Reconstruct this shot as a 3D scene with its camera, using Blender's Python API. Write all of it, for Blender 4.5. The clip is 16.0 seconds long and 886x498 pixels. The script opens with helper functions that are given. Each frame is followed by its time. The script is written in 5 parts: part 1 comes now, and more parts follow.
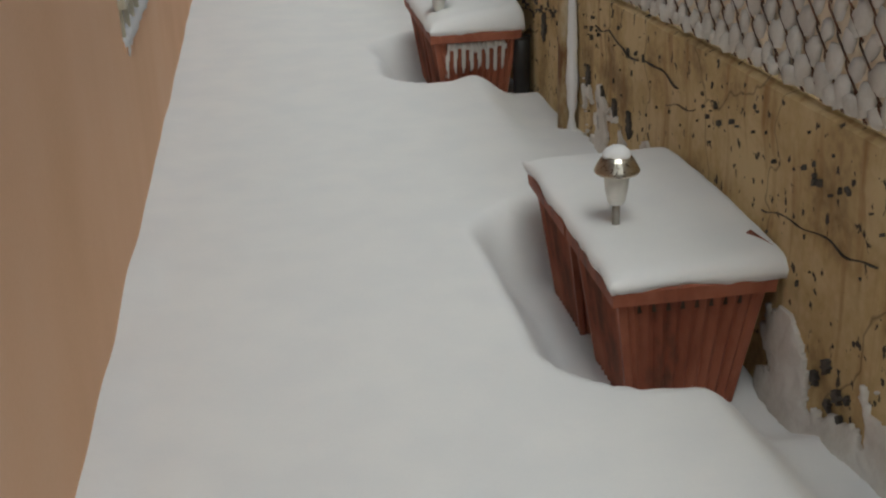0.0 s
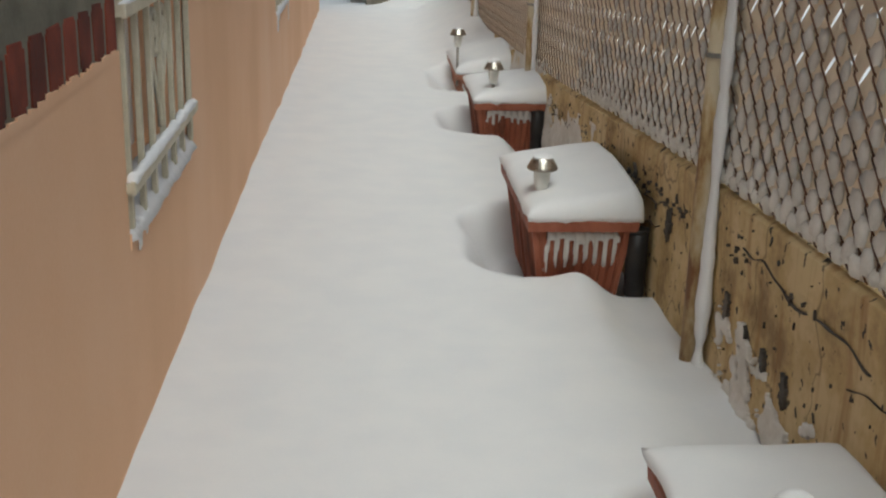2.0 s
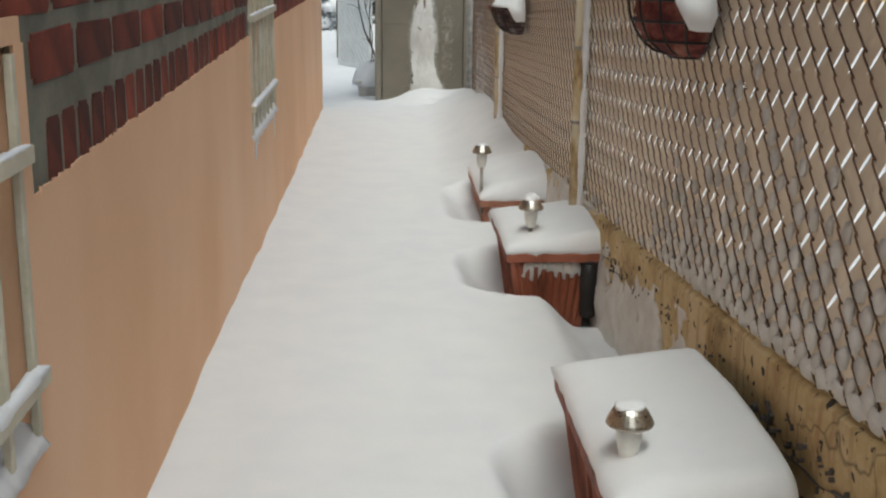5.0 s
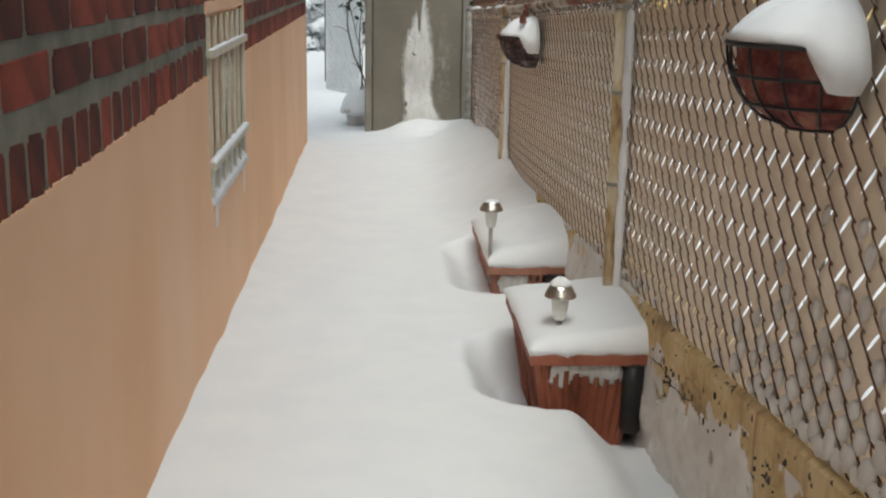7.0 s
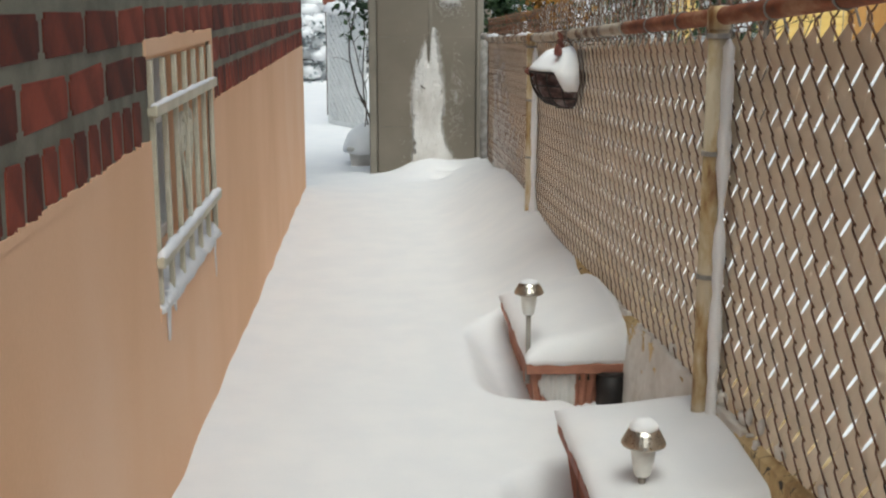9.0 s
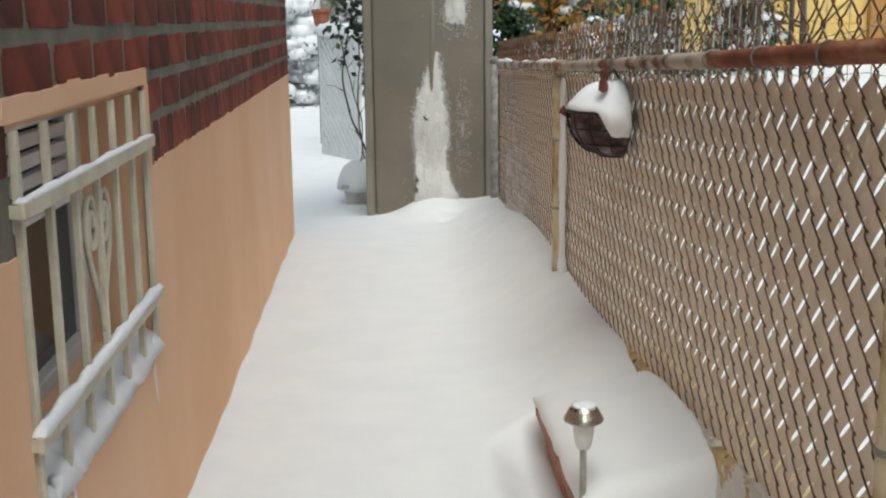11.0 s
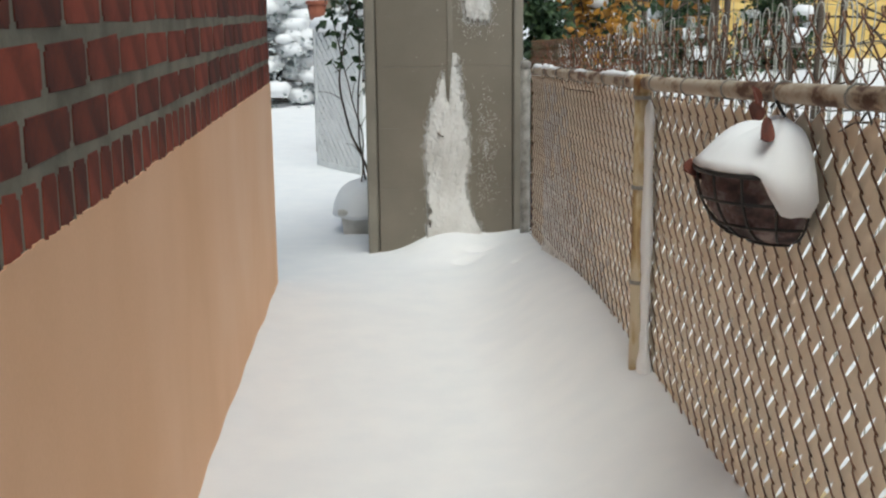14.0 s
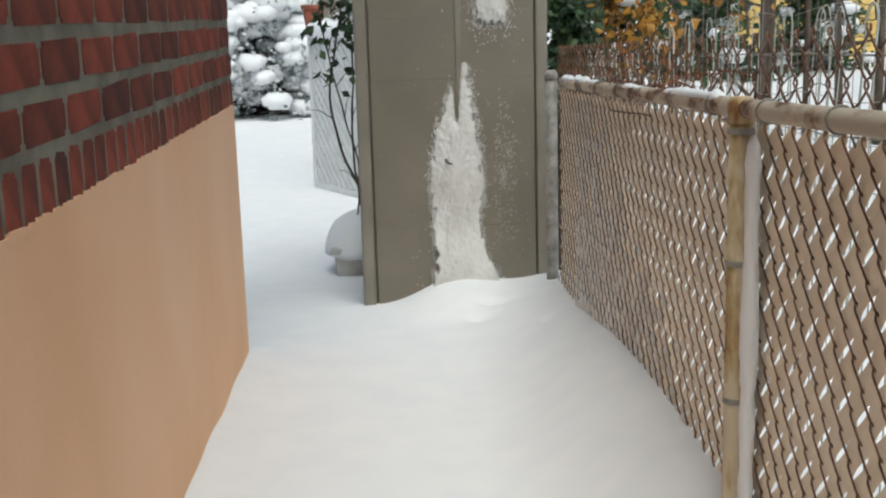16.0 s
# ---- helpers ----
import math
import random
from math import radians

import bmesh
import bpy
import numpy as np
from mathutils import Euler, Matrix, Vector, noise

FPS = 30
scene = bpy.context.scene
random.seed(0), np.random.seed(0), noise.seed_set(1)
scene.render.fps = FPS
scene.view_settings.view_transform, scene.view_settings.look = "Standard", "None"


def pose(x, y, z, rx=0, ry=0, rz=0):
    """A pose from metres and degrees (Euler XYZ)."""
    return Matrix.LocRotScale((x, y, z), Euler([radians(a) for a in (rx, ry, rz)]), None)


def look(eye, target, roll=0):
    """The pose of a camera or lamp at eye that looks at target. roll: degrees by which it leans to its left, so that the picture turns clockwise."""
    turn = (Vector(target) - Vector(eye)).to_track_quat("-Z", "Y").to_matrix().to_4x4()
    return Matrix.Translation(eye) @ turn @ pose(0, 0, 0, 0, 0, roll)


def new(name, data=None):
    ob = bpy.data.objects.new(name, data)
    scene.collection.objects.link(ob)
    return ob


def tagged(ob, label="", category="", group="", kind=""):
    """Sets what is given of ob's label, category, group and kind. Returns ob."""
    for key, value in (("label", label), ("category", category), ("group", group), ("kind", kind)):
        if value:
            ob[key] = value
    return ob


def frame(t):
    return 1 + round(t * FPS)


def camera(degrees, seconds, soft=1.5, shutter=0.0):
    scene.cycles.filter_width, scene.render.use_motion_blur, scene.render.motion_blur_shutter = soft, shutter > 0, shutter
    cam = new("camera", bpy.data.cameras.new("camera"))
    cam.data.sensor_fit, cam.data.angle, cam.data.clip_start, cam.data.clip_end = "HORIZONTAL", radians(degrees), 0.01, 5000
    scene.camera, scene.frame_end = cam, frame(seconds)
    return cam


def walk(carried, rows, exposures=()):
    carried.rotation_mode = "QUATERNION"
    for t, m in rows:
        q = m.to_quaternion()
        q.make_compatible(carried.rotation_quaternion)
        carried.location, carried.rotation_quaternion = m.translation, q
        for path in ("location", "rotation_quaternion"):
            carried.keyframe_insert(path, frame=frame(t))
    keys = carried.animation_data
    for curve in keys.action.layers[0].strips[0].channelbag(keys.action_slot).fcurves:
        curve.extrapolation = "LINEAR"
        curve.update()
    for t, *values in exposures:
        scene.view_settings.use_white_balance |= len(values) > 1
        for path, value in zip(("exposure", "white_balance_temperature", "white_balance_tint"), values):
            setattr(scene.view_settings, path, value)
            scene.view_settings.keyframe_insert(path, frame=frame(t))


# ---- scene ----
cam = camera(41.5, 16.0, soft=2.2)
PATH = [
    (0, (0.083, -0.072, 1.619), (0.343, 1.751, 0.839), -2.3),
    (0.5, (0.164, 0.15, 1.626), (0.335, 2.005, 0.899), -1.0),
    (1, (0.179, 0.323, 1.647), (0.31, 2.198, 0.964), 0.4),
    (1.5, (0.186, 0.562, 1.641), (0.313, 2.453, 1.002), 1.5),
    (2, (0.178, 0.771, 1.658), (0.31, 2.672, 1.05), 1.5),
    (2.5, (0.172, 0.987, 1.657), (0.308, 2.897, 1.08), 1.9),
    (3, (0.218, 1.271, 1.657), (0.338, 3.189, 1.105), 0.7),
    (3.5, (0.215, 1.479, 1.665), (0.332, 3.404, 1.136), 0.9),
    (4, (0.225, 1.727, 1.658), (0.336, 3.659, 1.152), 1.2),
    (4.5, (0.242, 1.956, 1.68), (0.34, 3.891, 1.185), 0.6),
    (7, (0.237, 3.128, 1.702), (0.357, 5.071, 1.243), 1.0),
    (7.5, (0.255, 3.422, 1.694), (0.372, 5.367, 1.245), 0.9),
    (8, (0.277, 3.691, 1.689), (0.38, 5.64, 1.252), 0.2),
    (8.5, (0.272, 3.945, 1.678), (0.367, 5.897, 1.254), 0.4),
    (9, (0.244, 4.169, 1.695), (0.35, 6.122, 1.276), -0.0),
    (9.5, (0.238, 4.388, 1.717), (0.345, 6.342, 1.305), -0.7),
    (10, (0.258, 4.671, 1.712), (0.359, 6.627, 1.308), -0.8),
    (12.5, (0.218, 5.941, 1.709), (0.341, 7.901, 1.33), -0.6),
    (13, (0.228, 6.19, 1.723), (0.339, 8.147, 1.325), -0.6),
    (13.5, (0.228, 6.448, 1.72), (0.335, 8.405, 1.319), -0.5),
    (14, (0.228, 6.743, 1.722), (0.336, 8.699, 1.319), -0.6),
    (14.5, (0.241, 7.043, 1.722), (0.346, 8.999, 1.318), -0.6),
    (15, (0.28, 7.348, 1.707), (0.371, 9.306, 1.308), -0.6),
    (15.5, (0.296, 7.624, 1.722), (0.38, 9.581, 1.32), -1.7),
    (16, (0.321, 7.921, 1.702), (0.403, 9.88, 1.307), -1.6),
]
EXPOSURES = [(t, e, 5765, -2) for t, e in ((0.0, -0.97), (0.7, -0.82), (2.0, -0.67), (3.5, -0.58), (7.0, -0.45), (9.5, -0.36), (14.0, -0.39), (16.0, -0.40))]
walk(cam, [(t, look(eye, target, roll)) for t, eye, target, roll in PATH], EXPOSURES)

# ---- light ----
world = bpy.data.worlds.new("sky_world")
scene.world = world
world.use_nodes = True
_wn = world.node_tree
_sky = _wn.nodes.new("ShaderNodeTexSky")
_sky.sky_type, _sky.sun_disc = "NISHITA", False
_sky.sun_elevation, _sky.sun_rotation = radians(62), radians(173)
_sky.dust_density, _sky.air_density, _sky.ozone_density = 8.0, 0.7, 0.3
_wn.nodes["Background"].inputs["Strength"].default_value = 0.15
_wn.links.new(_sky.outputs[0], _wn.nodes["Background"].inputs["Color"])
sun_lamp = bpy.data.lights.new("sun", "SUN")
sun_lamp.energy, sun_lamp.angle, sun_lamp.color = 1.2, radians(30), (1.0, 0.96, 0.9)
sun = new("sun", sun_lamp)
sun.matrix_world = look((0.45, -3.3, 6.2), (0, 0, 0))


# ---- materials ----
def material(name, cols, rough=0.8, scale=4.0, fine=60.0, bump=0.2, metal=0.0, contrast=(0.35, 0.65), dist=0.004,
             stretch=(1, 1, 1), per_piece=0.0, trans=0.0, ior=1.45, detail=6.0):
    """Two scales of noise between two or three base colours, with fine relief."""
    m = bpy.data.materials.new(name)
    m.use_nodes = True
    nt = m.node_tree
    n, l = nt.nodes, nt.links
    b = n["Principled BSDF"]
    b.inputs["Metallic"].default_value = metal
    b.inputs["IOR"].default_value = ior
    b.inputs["Transmission Weight"].default_value = trans
    tc = n.new("ShaderNodeTexCoord")
    mp = n.new("ShaderNodeMapping")
    mp.inputs["Scale"].default_value = stretch
    l.new(tc.outputs["Object"], mp.inputs["Vector"])
    big, small = n.new("ShaderNodeTexNoise"), n.new("ShaderNodeTexNoise")
    for t, s in ((big, scale), (small, fine)):
        t.inputs["Scale"].default_value = s
        t.inputs["Detail"].default_value = detail
        l.new(mp.outputs[0], t.inputs["Vector"])
    add = n.new("ShaderNodeMath")
    add.operation = "MULTIPLY_ADD"
    add.inputs[1].default_value = 0.3
    l.new(small.outputs["Fac"], add.inputs[0])
    sub = n.new("ShaderNodeMath")
    sub.operation = "SUBTRACT"
    sub.inputs[1].default_value = 0.15
    l.new(big.outputs["Fac"], sub.inputs[0])
    last = sub.outputs[0]
    if per_piece:
        info = n.new("ShaderNodeObjectInfo")
        geo = n.new("ShaderNodeNewGeometry")
        both = n.new("ShaderNodeMath")
        both.operation = "ADD"
        l.new(info.outputs["Random"], both.inputs[0])
        l.new(geo.outputs["Random Per Island"], both.inputs[1])
        wrap = n.new("ShaderNodeMath")
        wrap.operation = "FRACT"
        l.new(both.outputs[0], wrap.inputs[0])
        shift = n.new("ShaderNodeMath")
        shift.operation = "MULTIPLY_ADD"
        shift.inputs[1].default_value = per_piece
        l.new(wrap.outputs[0], shift.inputs[0])
        l.new(last, shift.inputs[2])
        last2 = n.new("ShaderNodeMath")
        last2.operation = "SUBTRACT"
        last2.inputs[1].default_value = per_piece / 2
        l.new(shift.outputs[0], last2.inputs[0])
        last = last2.outputs[0]
    l.new(last, add.inputs[2])
    ramp = n.new("ShaderNodeValToRGB")
    e = ramp.color_ramp.elements
    e[0].position, e[1].position = contrast
    e[0].color, e[1].color = (*cols[0], 1), (*cols[-1], 1)
    for i, c in enumerate(cols[1:-1]):
        k = e.new(contrast[0] + (contrast[1] - contrast[0]) * (i + 1) / (len(cols) - 1))
        k.color = (*c, 1)
    l.new(add.outputs[0], ramp.inputs[0])
    l.new(ramp.outputs[0], b.inputs["Base Color"])
    rr = n.new("ShaderNodeMapRange")
    rr.inputs["To Min"].default_value, rr.inputs["To Max"].default_value = max(0, rough - 0.12), min(1, rough + 0.12)
    l.new(small.outputs["Fac"], rr.inputs["Value"])
    l.new(rr.outputs[0], b.inputs["Roughness"])
    if bump:
        bp = n.new("ShaderNodeBump")
        bp.inputs["Strength"].default_value, bp.inputs["Distance"].default_value = bump, dist
        l.new(add.outputs[0], bp.inputs["Height"])
        l.new(bp.outputs[0], b.inputs["Normal"])
    return m


SNOW = material("snow", [(0.79, 0.798, 0.812), (0.83, 0.832, 0.835)], 0.7, 6, 160, 0.05, dist=0.003)
STUCCO = material("stucco", [(0.71, 0.435, 0.25), (0.77, 0.49, 0.30), (0.80, 0.54, 0.355)], 0.85, 1.6, 130, 0.3, contrast=(0.3, 0.75), dist=0.003, stretch=(1, 1, 0.6))
BRICK = material("red_brick", [(0.058, 0.015, 0.009), (0.142, 0.029, 0.015), (0.255, 0.054, 0.028)], 0.9, 9, 120, 0.35, contrast=(0.24, 0.80), detail=3.0, per_piece=0.42)
MORTAR = material("mortar", [(0.125, 0.118, 0.086), (0.21, 0.20, 0.15)], 0.95, 8, 150, 0.7)
# Darker, warmer snow: shade on the fence and low wall is in its colour.
SHADED_CRUST = material("shaded_snow_crust", [(0.60, 0.565, 0.51), (0.74, 0.715, 0.67)], 0.85, 9, 120, 0.3)
CONCRETE = material("painted_concrete", [(0.28, 0.185, 0.085), (0.52, 0.38, 0.18), (0.64, 0.50, 0.275)], 0.85, 5, 45, 0.6, contrast=(0.28, 0.62), dist=0.01)


def add_wear(m, crack, chip):
    """Fine cracks and dark chips over a painted surface."""
    nt = m.node_tree
    n, l = nt.nodes, nt.links
    b = n["Principled BSDF"]
    src = b.inputs["Base Color"].links[0].from_socket
    tc, wob, vor, chips = (n.new(k) for k in ("ShaderNodeTexCoord", "ShaderNodeTexNoise", "ShaderNodeTexVoronoi", "ShaderNodeTexNoise"))
    wob.inputs["Scale"].default_value = 7.0
    mixv = n.new("ShaderNodeMix")
    mixv.data_type = "VECTOR"
    mixv.inputs["Factor"].default_value = 0.16
    l.new(tc.outputs["Object"], wob.inputs["Vector"])
    l.new(tc.outputs["Object"], mixv.inputs[4])
    l.new(wob.outputs["Color"], mixv.inputs[5])
    vor.feature = "DISTANCE_TO_EDGE"
    vor.inputs["Scale"].default_value = 2.2
    l.new(mixv.outputs[1], vor.inputs["Vector"])
    line = n.new("ShaderNodeMapRange")
    line.inputs["From Min"].default_value, line.inputs["From Max"].default_value = 0.001, 0.009
    line.inputs["To Min"].default_value, line.inputs["To Max"].default_value = 0.6, 0.0
    l.new(vor.outputs["Distance"], line.inputs["Value"])
    chips.inputs["Scale"].default_value, chips.inputs["Detail"].default_value = 30.0, 5.0
    flat = n.new("ShaderNodeMapping")
    flat.inputs["Scale"].default_value = (1, 1.1, 0.95)
    l.new(tc.outputs["Object"], flat.inputs["Vector"])
    l.new(flat.outputs[0], chips.inputs["Vector"])
    spot = n.new("ShaderNodeMapRange")
    spot.inputs["From Min"].default_value, spot.inputs["From Max"].default_value = 0.632, 0.655
    l.new(chips.outputs["Fac"], spot.inputs["Value"])
    runs, long_way, run = n.new("ShaderNodeTexNoise"), n.new("ShaderNodeMapping"), n.new("ShaderNodeMapRange")
    long_way.inputs["Scale"].default_value = (1, 1, 0.09)
    runs.inputs["Scale"].default_value, runs.inputs["Detail"].default_value = 26.0, 5.0
    run.inputs["From Min"].default_value, run.inputs["From Max"].default_value = 0.54, 0.74
    run.inputs["To Max"].default_value = 0.7
    l.new(tc.outputs["Object"], long_way.inputs["Vector"])
    l.new(long_way.outputs[0], runs.inputs["Vector"])
    l.new(runs.outputs["Fac"], run.inputs["Value"])
    m0, m1, m2 = (n.new("ShaderNodeMix") for _ in range(3))
    for q, fac, col, a in ((m0, run.outputs[0], (0.30, 0.15, 0.05), src), (m1, line.outputs[0], crack, m0.outputs[2]), (m2, spot.outputs[0], chip, m1.outputs[2])):
        q.data_type = "RGBA"
        l.new(fac, q.inputs[0])
        l.new(a, q.inputs[6])
        q.inputs[7].default_value = (*col, 1)
    l.new(m2.outputs[2], b.inputs["Base Color"])


add_wear(CONCRETE, (0.10, 0.07, 0.04), (0.06, 0.05, 0.04))
GREY_RENDER = material("bare_concrete", [(0.05, 0.045, 0.04), (0.12, 0.105, 0.09)], 0.95, 9, 70, 0.7)
POT = material("terracotta_plastic", [(0.07, 0.035, 0.022), (0.25, 0.075, 0.04), (0.33, 0.115, 0.065)], 0.65, 7, 60, 0.2, contrast=(0.30, 0.62), stretch=(1, 1, 0.4))
DUST = material("thin_snow_crust", [(0.52, 0.505, 0.47), (0.62, 0.605, 0.575), (0.68, 0.67, 0.645)], 0.85, 9, 120, 0.25, contrast=(0.3, 0.7), stretch=(1, 1, 0.6))
PALE_POT = material("weathered_terracotta_plastic", [(0.27, 0.12, 0.075), (0.43, 0.20, 0.13)], 0.7, 7, 60, 0.2)
LATTICE = material("weathered_white_vinyl", [(0.60, 0.61, 0.60), (0.69, 0.70, 0.69)], 0.5, 6, 80, 0.05)
BLUE_PLASTIC = material("dark_blue_plastic", [(0.016, 0.02, 0.03), (0.035, 0.042, 0.06)], 0.45, 8, 60, 0.1)
STEEL = material("brushed_steel", [(0.35, 0.32, 0.27), (0.6, 0.57, 0.5)], 0.3, 20, 200, 0.05, metal=1.0)
FROST = material("frosted_lens", [(0.74, 0.73, 0.68), (0.85, 0.85, 0.8)], 0.35, 20, 100, 0.05, trans=0.08)
STAKE = material("grey_stake", [(0.18, 0.17, 0.15), (0.34, 0.32, 0.29)], 0.5, 20, 100, 0.1)
POST = material("fence_post_paint", [(0.17, 0.07, 0.022), (0.40, 0.29, 0.14), (0.55, 0.47, 0.33)], 0.6, 9, 60, 0.4, contrast=(0.38, 0.60), stretch=(1, 1, 0.35))
RAIL = material("flaking_rail_paint", [(0.09, 0.04, 0.02), (0.34, 0.26, 0.18), (0.46, 0.40, 0.31)], 0.7, 16, 90, 0.4, contrast=(0.36, 0.56), stretch=(1, 0.5, 1))
RUST = material("rusty_pipe", [(0.10, 0.03, 0.015), (0.24, 0.075, 0.03), (0.40, 0.22, 0.12)], 0.8, 14, 90, 0.4, contrast=(0.3, 0.72), stretch=(1, 0.35, 1))
WIRE = material("rusty_wire", [(0.045, 0.024, 0.014), (0.14, 0.062, 0.03), (0.26, 0.16, 0.10)], 0.6, 12, 80, 0.2)
SLAT = material("beige_slat", [(0.80, 0.685, 0.52), (0.87, 0.765, 0.60)], 0.55, 4, 50, 0.1, per_piece=0.15)
SHED = material("taupe_resin", [(0.17, 0.15, 0.115), (0.205, 0.18, 0.14)], 0.55, 3, 90, 0.15)
PALE_WIRE = material("pale_wire", [(0.34, 0.35, 0.31), (0.52, 0.53, 0.49)], 0.5, 12, 80, 0.1)
STONE = material("pale_stone", [(0.52, 0.50, 0.46), (0.66, 0.64, 0.60)], 0.9, 12, 90, 0.4)
NEEDLE = material("spruce_needle", [(0.035, 0.055, 0.045), (0.08, 0.11, 0.095)], 0.7, 9, 60, 0.1, per_piece=0.3)
FROSTED = material("snow_dusted_needle", [(0.14, 0.17, 0.165), (0.42, 0.45, 0.455), (0.66, 0.68, 0.69)], 0.8, 9, 60, 0.1, per_piece=0.3)
TRIM = material("taupe_trim", [(0.20, 0.18, 0.145), (0.245, 0.222, 0.18)], 0.5, 5, 90, 0.1)
GRILLE = material("cream_iron", [(0.50, 0.46, 0.34), (0.63, 0.585, 0.46)], 0.55, 10, 80, 0.15)
WHITE = material("white_vinyl", [(0.66, 0.66, 0.64), (0.76, 0.76, 0.74)], 0.5, 6, 80, 0.05)
DARK = material("dark_iron", [(0.012, 0.011, 0.011), (0.03, 0.025, 0.022)], 0.5, 15, 80, 0.1)
GLASS = material("window_glass", [(0.02, 0.022, 0.024), (0.03, 0.032, 0.034)], 0.12, 4, 30, 0.0)
LINER = material("coir_liner", [(0.10, 0.03, 0.03), (0.22, 0.06, 0.05), (0.30, 0.14, 0.10)], 0.95, 16, 90, 0.6, dist=0.01)
DULL_LINER = material("grey_liner", [(0.05, 0.035, 0.035), (0.12, 0.075, 0.07), (0.25, 0.20, 0.19)], 0.95, 16, 90, 0.6, dist=0.01)
COPPER = material("russet_leaf", [(0.09, 0.025, 0.015), (0.17, 0.055, 0.035)], 0.6, 20, 90, 0.2)
BARK = material("bark", [(0.05, 0.04, 0.03), (0.13, 0.10, 0.075)], 0.95, 18, 80, 0.6, stretch=(1, 1, 0.3))
LEAF = material("evergreen_leaf", [(0.02, 0.045, 0.018), (0.06, 0.10, 0.035)], 0.6, 9, 60, 0.1, per_piece=0.3)
GOLD_LEAF = material("amber_leaf", [(0.20, 0.09, 0.015), (0.50, 0.25, 0.03)], 0.6, 9, 60, 0.1, per_piece=0.3)
YELLOW = material("yellow_siding", [(0.66, 0.47, 0.14), (0.74, 0.55, 0.20)], 0.8, 2, 60, 0.2)
OCHRE = material("ochre_wood", [(0.34, 0.17, 0.04), (0.46, 0.25, 0.07)], 0.7, 5, 60, 0.3, stretch=(1, 1, 0.2))


# ---- mesh helpers ----
def box(bm, x0, x1, y0, y1, z0, z1):
    v = [bm.verts.new((x, y, z)) for x in (x0, x1) for y in (y0, y1) for z in (z0, z1)]
    for f in ((0, 1, 3, 2), (4, 6, 7, 5), (0, 4, 5, 1), (2, 3, 7, 6), (0, 2, 6, 4), (1, 5, 7, 3)):
        bm.faces.new([v[i] for i in f])
    return v


def rounded(bm, x0, x1, y0, y1, z0, z1, r=0.004):
    n = len(bm.edges)
    box(bm, x0, x1, y0, y1, z0, z1)
    bm.edges.ensure_lookup_table()
    bmesh.ops.bevel(bm, geom=bm.edges[n:], offset=r, segments=2, affect="EDGES", profile=0.5)


def tube(bm, pts, r, sides=8, r_end=None, closed=False):
    """A round bar along pts."""
    pts = [Vector(p) for p in pts]
    rings = []
    up = Vector((0.31, 0.17, 0.93))
    for i, p in enumerate(pts):
        a = pts[i - 1] if (i > 0 or closed) else p
        b = pts[(i + 1) % len(pts)] if (i < len(pts) - 1 or closed) else p
        d = (b - a).normalized()
        if abs(d.dot(up)) > 0.95:
            up = Vector((0.9, 0.3, 0.1))
        u = d.cross(up).normalized()
        w = d.cross(u)
        k = i / max(1, len(pts) - 1)
        rad = r if r_end is None else r + (r_end - r) * k
        rings.append([bm.verts.new(p + rad * (math.cos(t) * u + math.sin(t) * w)) for t in [2 * math.pi * j / sides for j in range(sides)]])
    pairs = list(zip(rings, rings[1:])) + ([(rings[-1], rings[0])] if closed else [])
    for a, b in pairs:
        for j in range(sides):
            bm.faces.new((a[j], a[(j + 1) % sides], b[(j + 1) % sides], b[j]))
    if not closed:
        bm.faces.new(rings[0][::-1])
        bm.faces.new(rings[-1])


def revolve(bm, prof, cx=0, cy=0, sides=24):
    """A turned body from (radius, z) pairs."""
    rings = [[bm.verts.new((cx + r * math.cos(2 * math.pi * j / sides), cy + r * math.sin(2 * math.pi * j / sides), z)) for j in range(sides)] for r, z in prof]
    for a, b in zip(rings, rings[1:]):
        for j in range(sides):
            bm.faces.new((a[j], a[(j + 1) % sides], b[(j + 1) % sides], b[j]))
    bm.faces.new(rings[0][::-1])
    bm.faces.new(rings[-1])


def finish(bm, name, mat, smooth=False):
    bmesh.ops.recalc_face_normals(bm, faces=bm.faces)
    me = bpy.data.meshes.new(name)
    bm.to_mesh(me)
    bm.free()
    me.materials.append(mat)
    if smooth:
        me.polygons.foreach_set("use_smooth", [True] * len(me.polygons))
    return me


def part(name, bm, mat, parent, label="", smooth=False):
    ob = new(name, finish(bm, name, mat, smooth))
    ob.parent = parent
    return tagged(ob, label)


def thing(name, label, category, group="", at=(0, 0, 0), kind=""):
    ob = new(name)
    ob.location = at
    ob.empty_display_size = 0.05
    return tagged(ob, label, category, group, kind)


def solo(name, bm, mat, label, category, group="", kind="", smooth=False):
    return tagged(new(name, finish(bm, name, mat, smooth)), label, category, group, kind)


def lerp(table, v):
    xs, ys = zip(*table)
    return float(np.interp(v, xs, ys))


def ease(a, b, v):
    t = min(1, max(0, (v - a) / (b - a)))
    return t * t * (3 - 2 * t)


def rough_noise(x, y, z=0.0):
    return noise.noise((x, y, z))


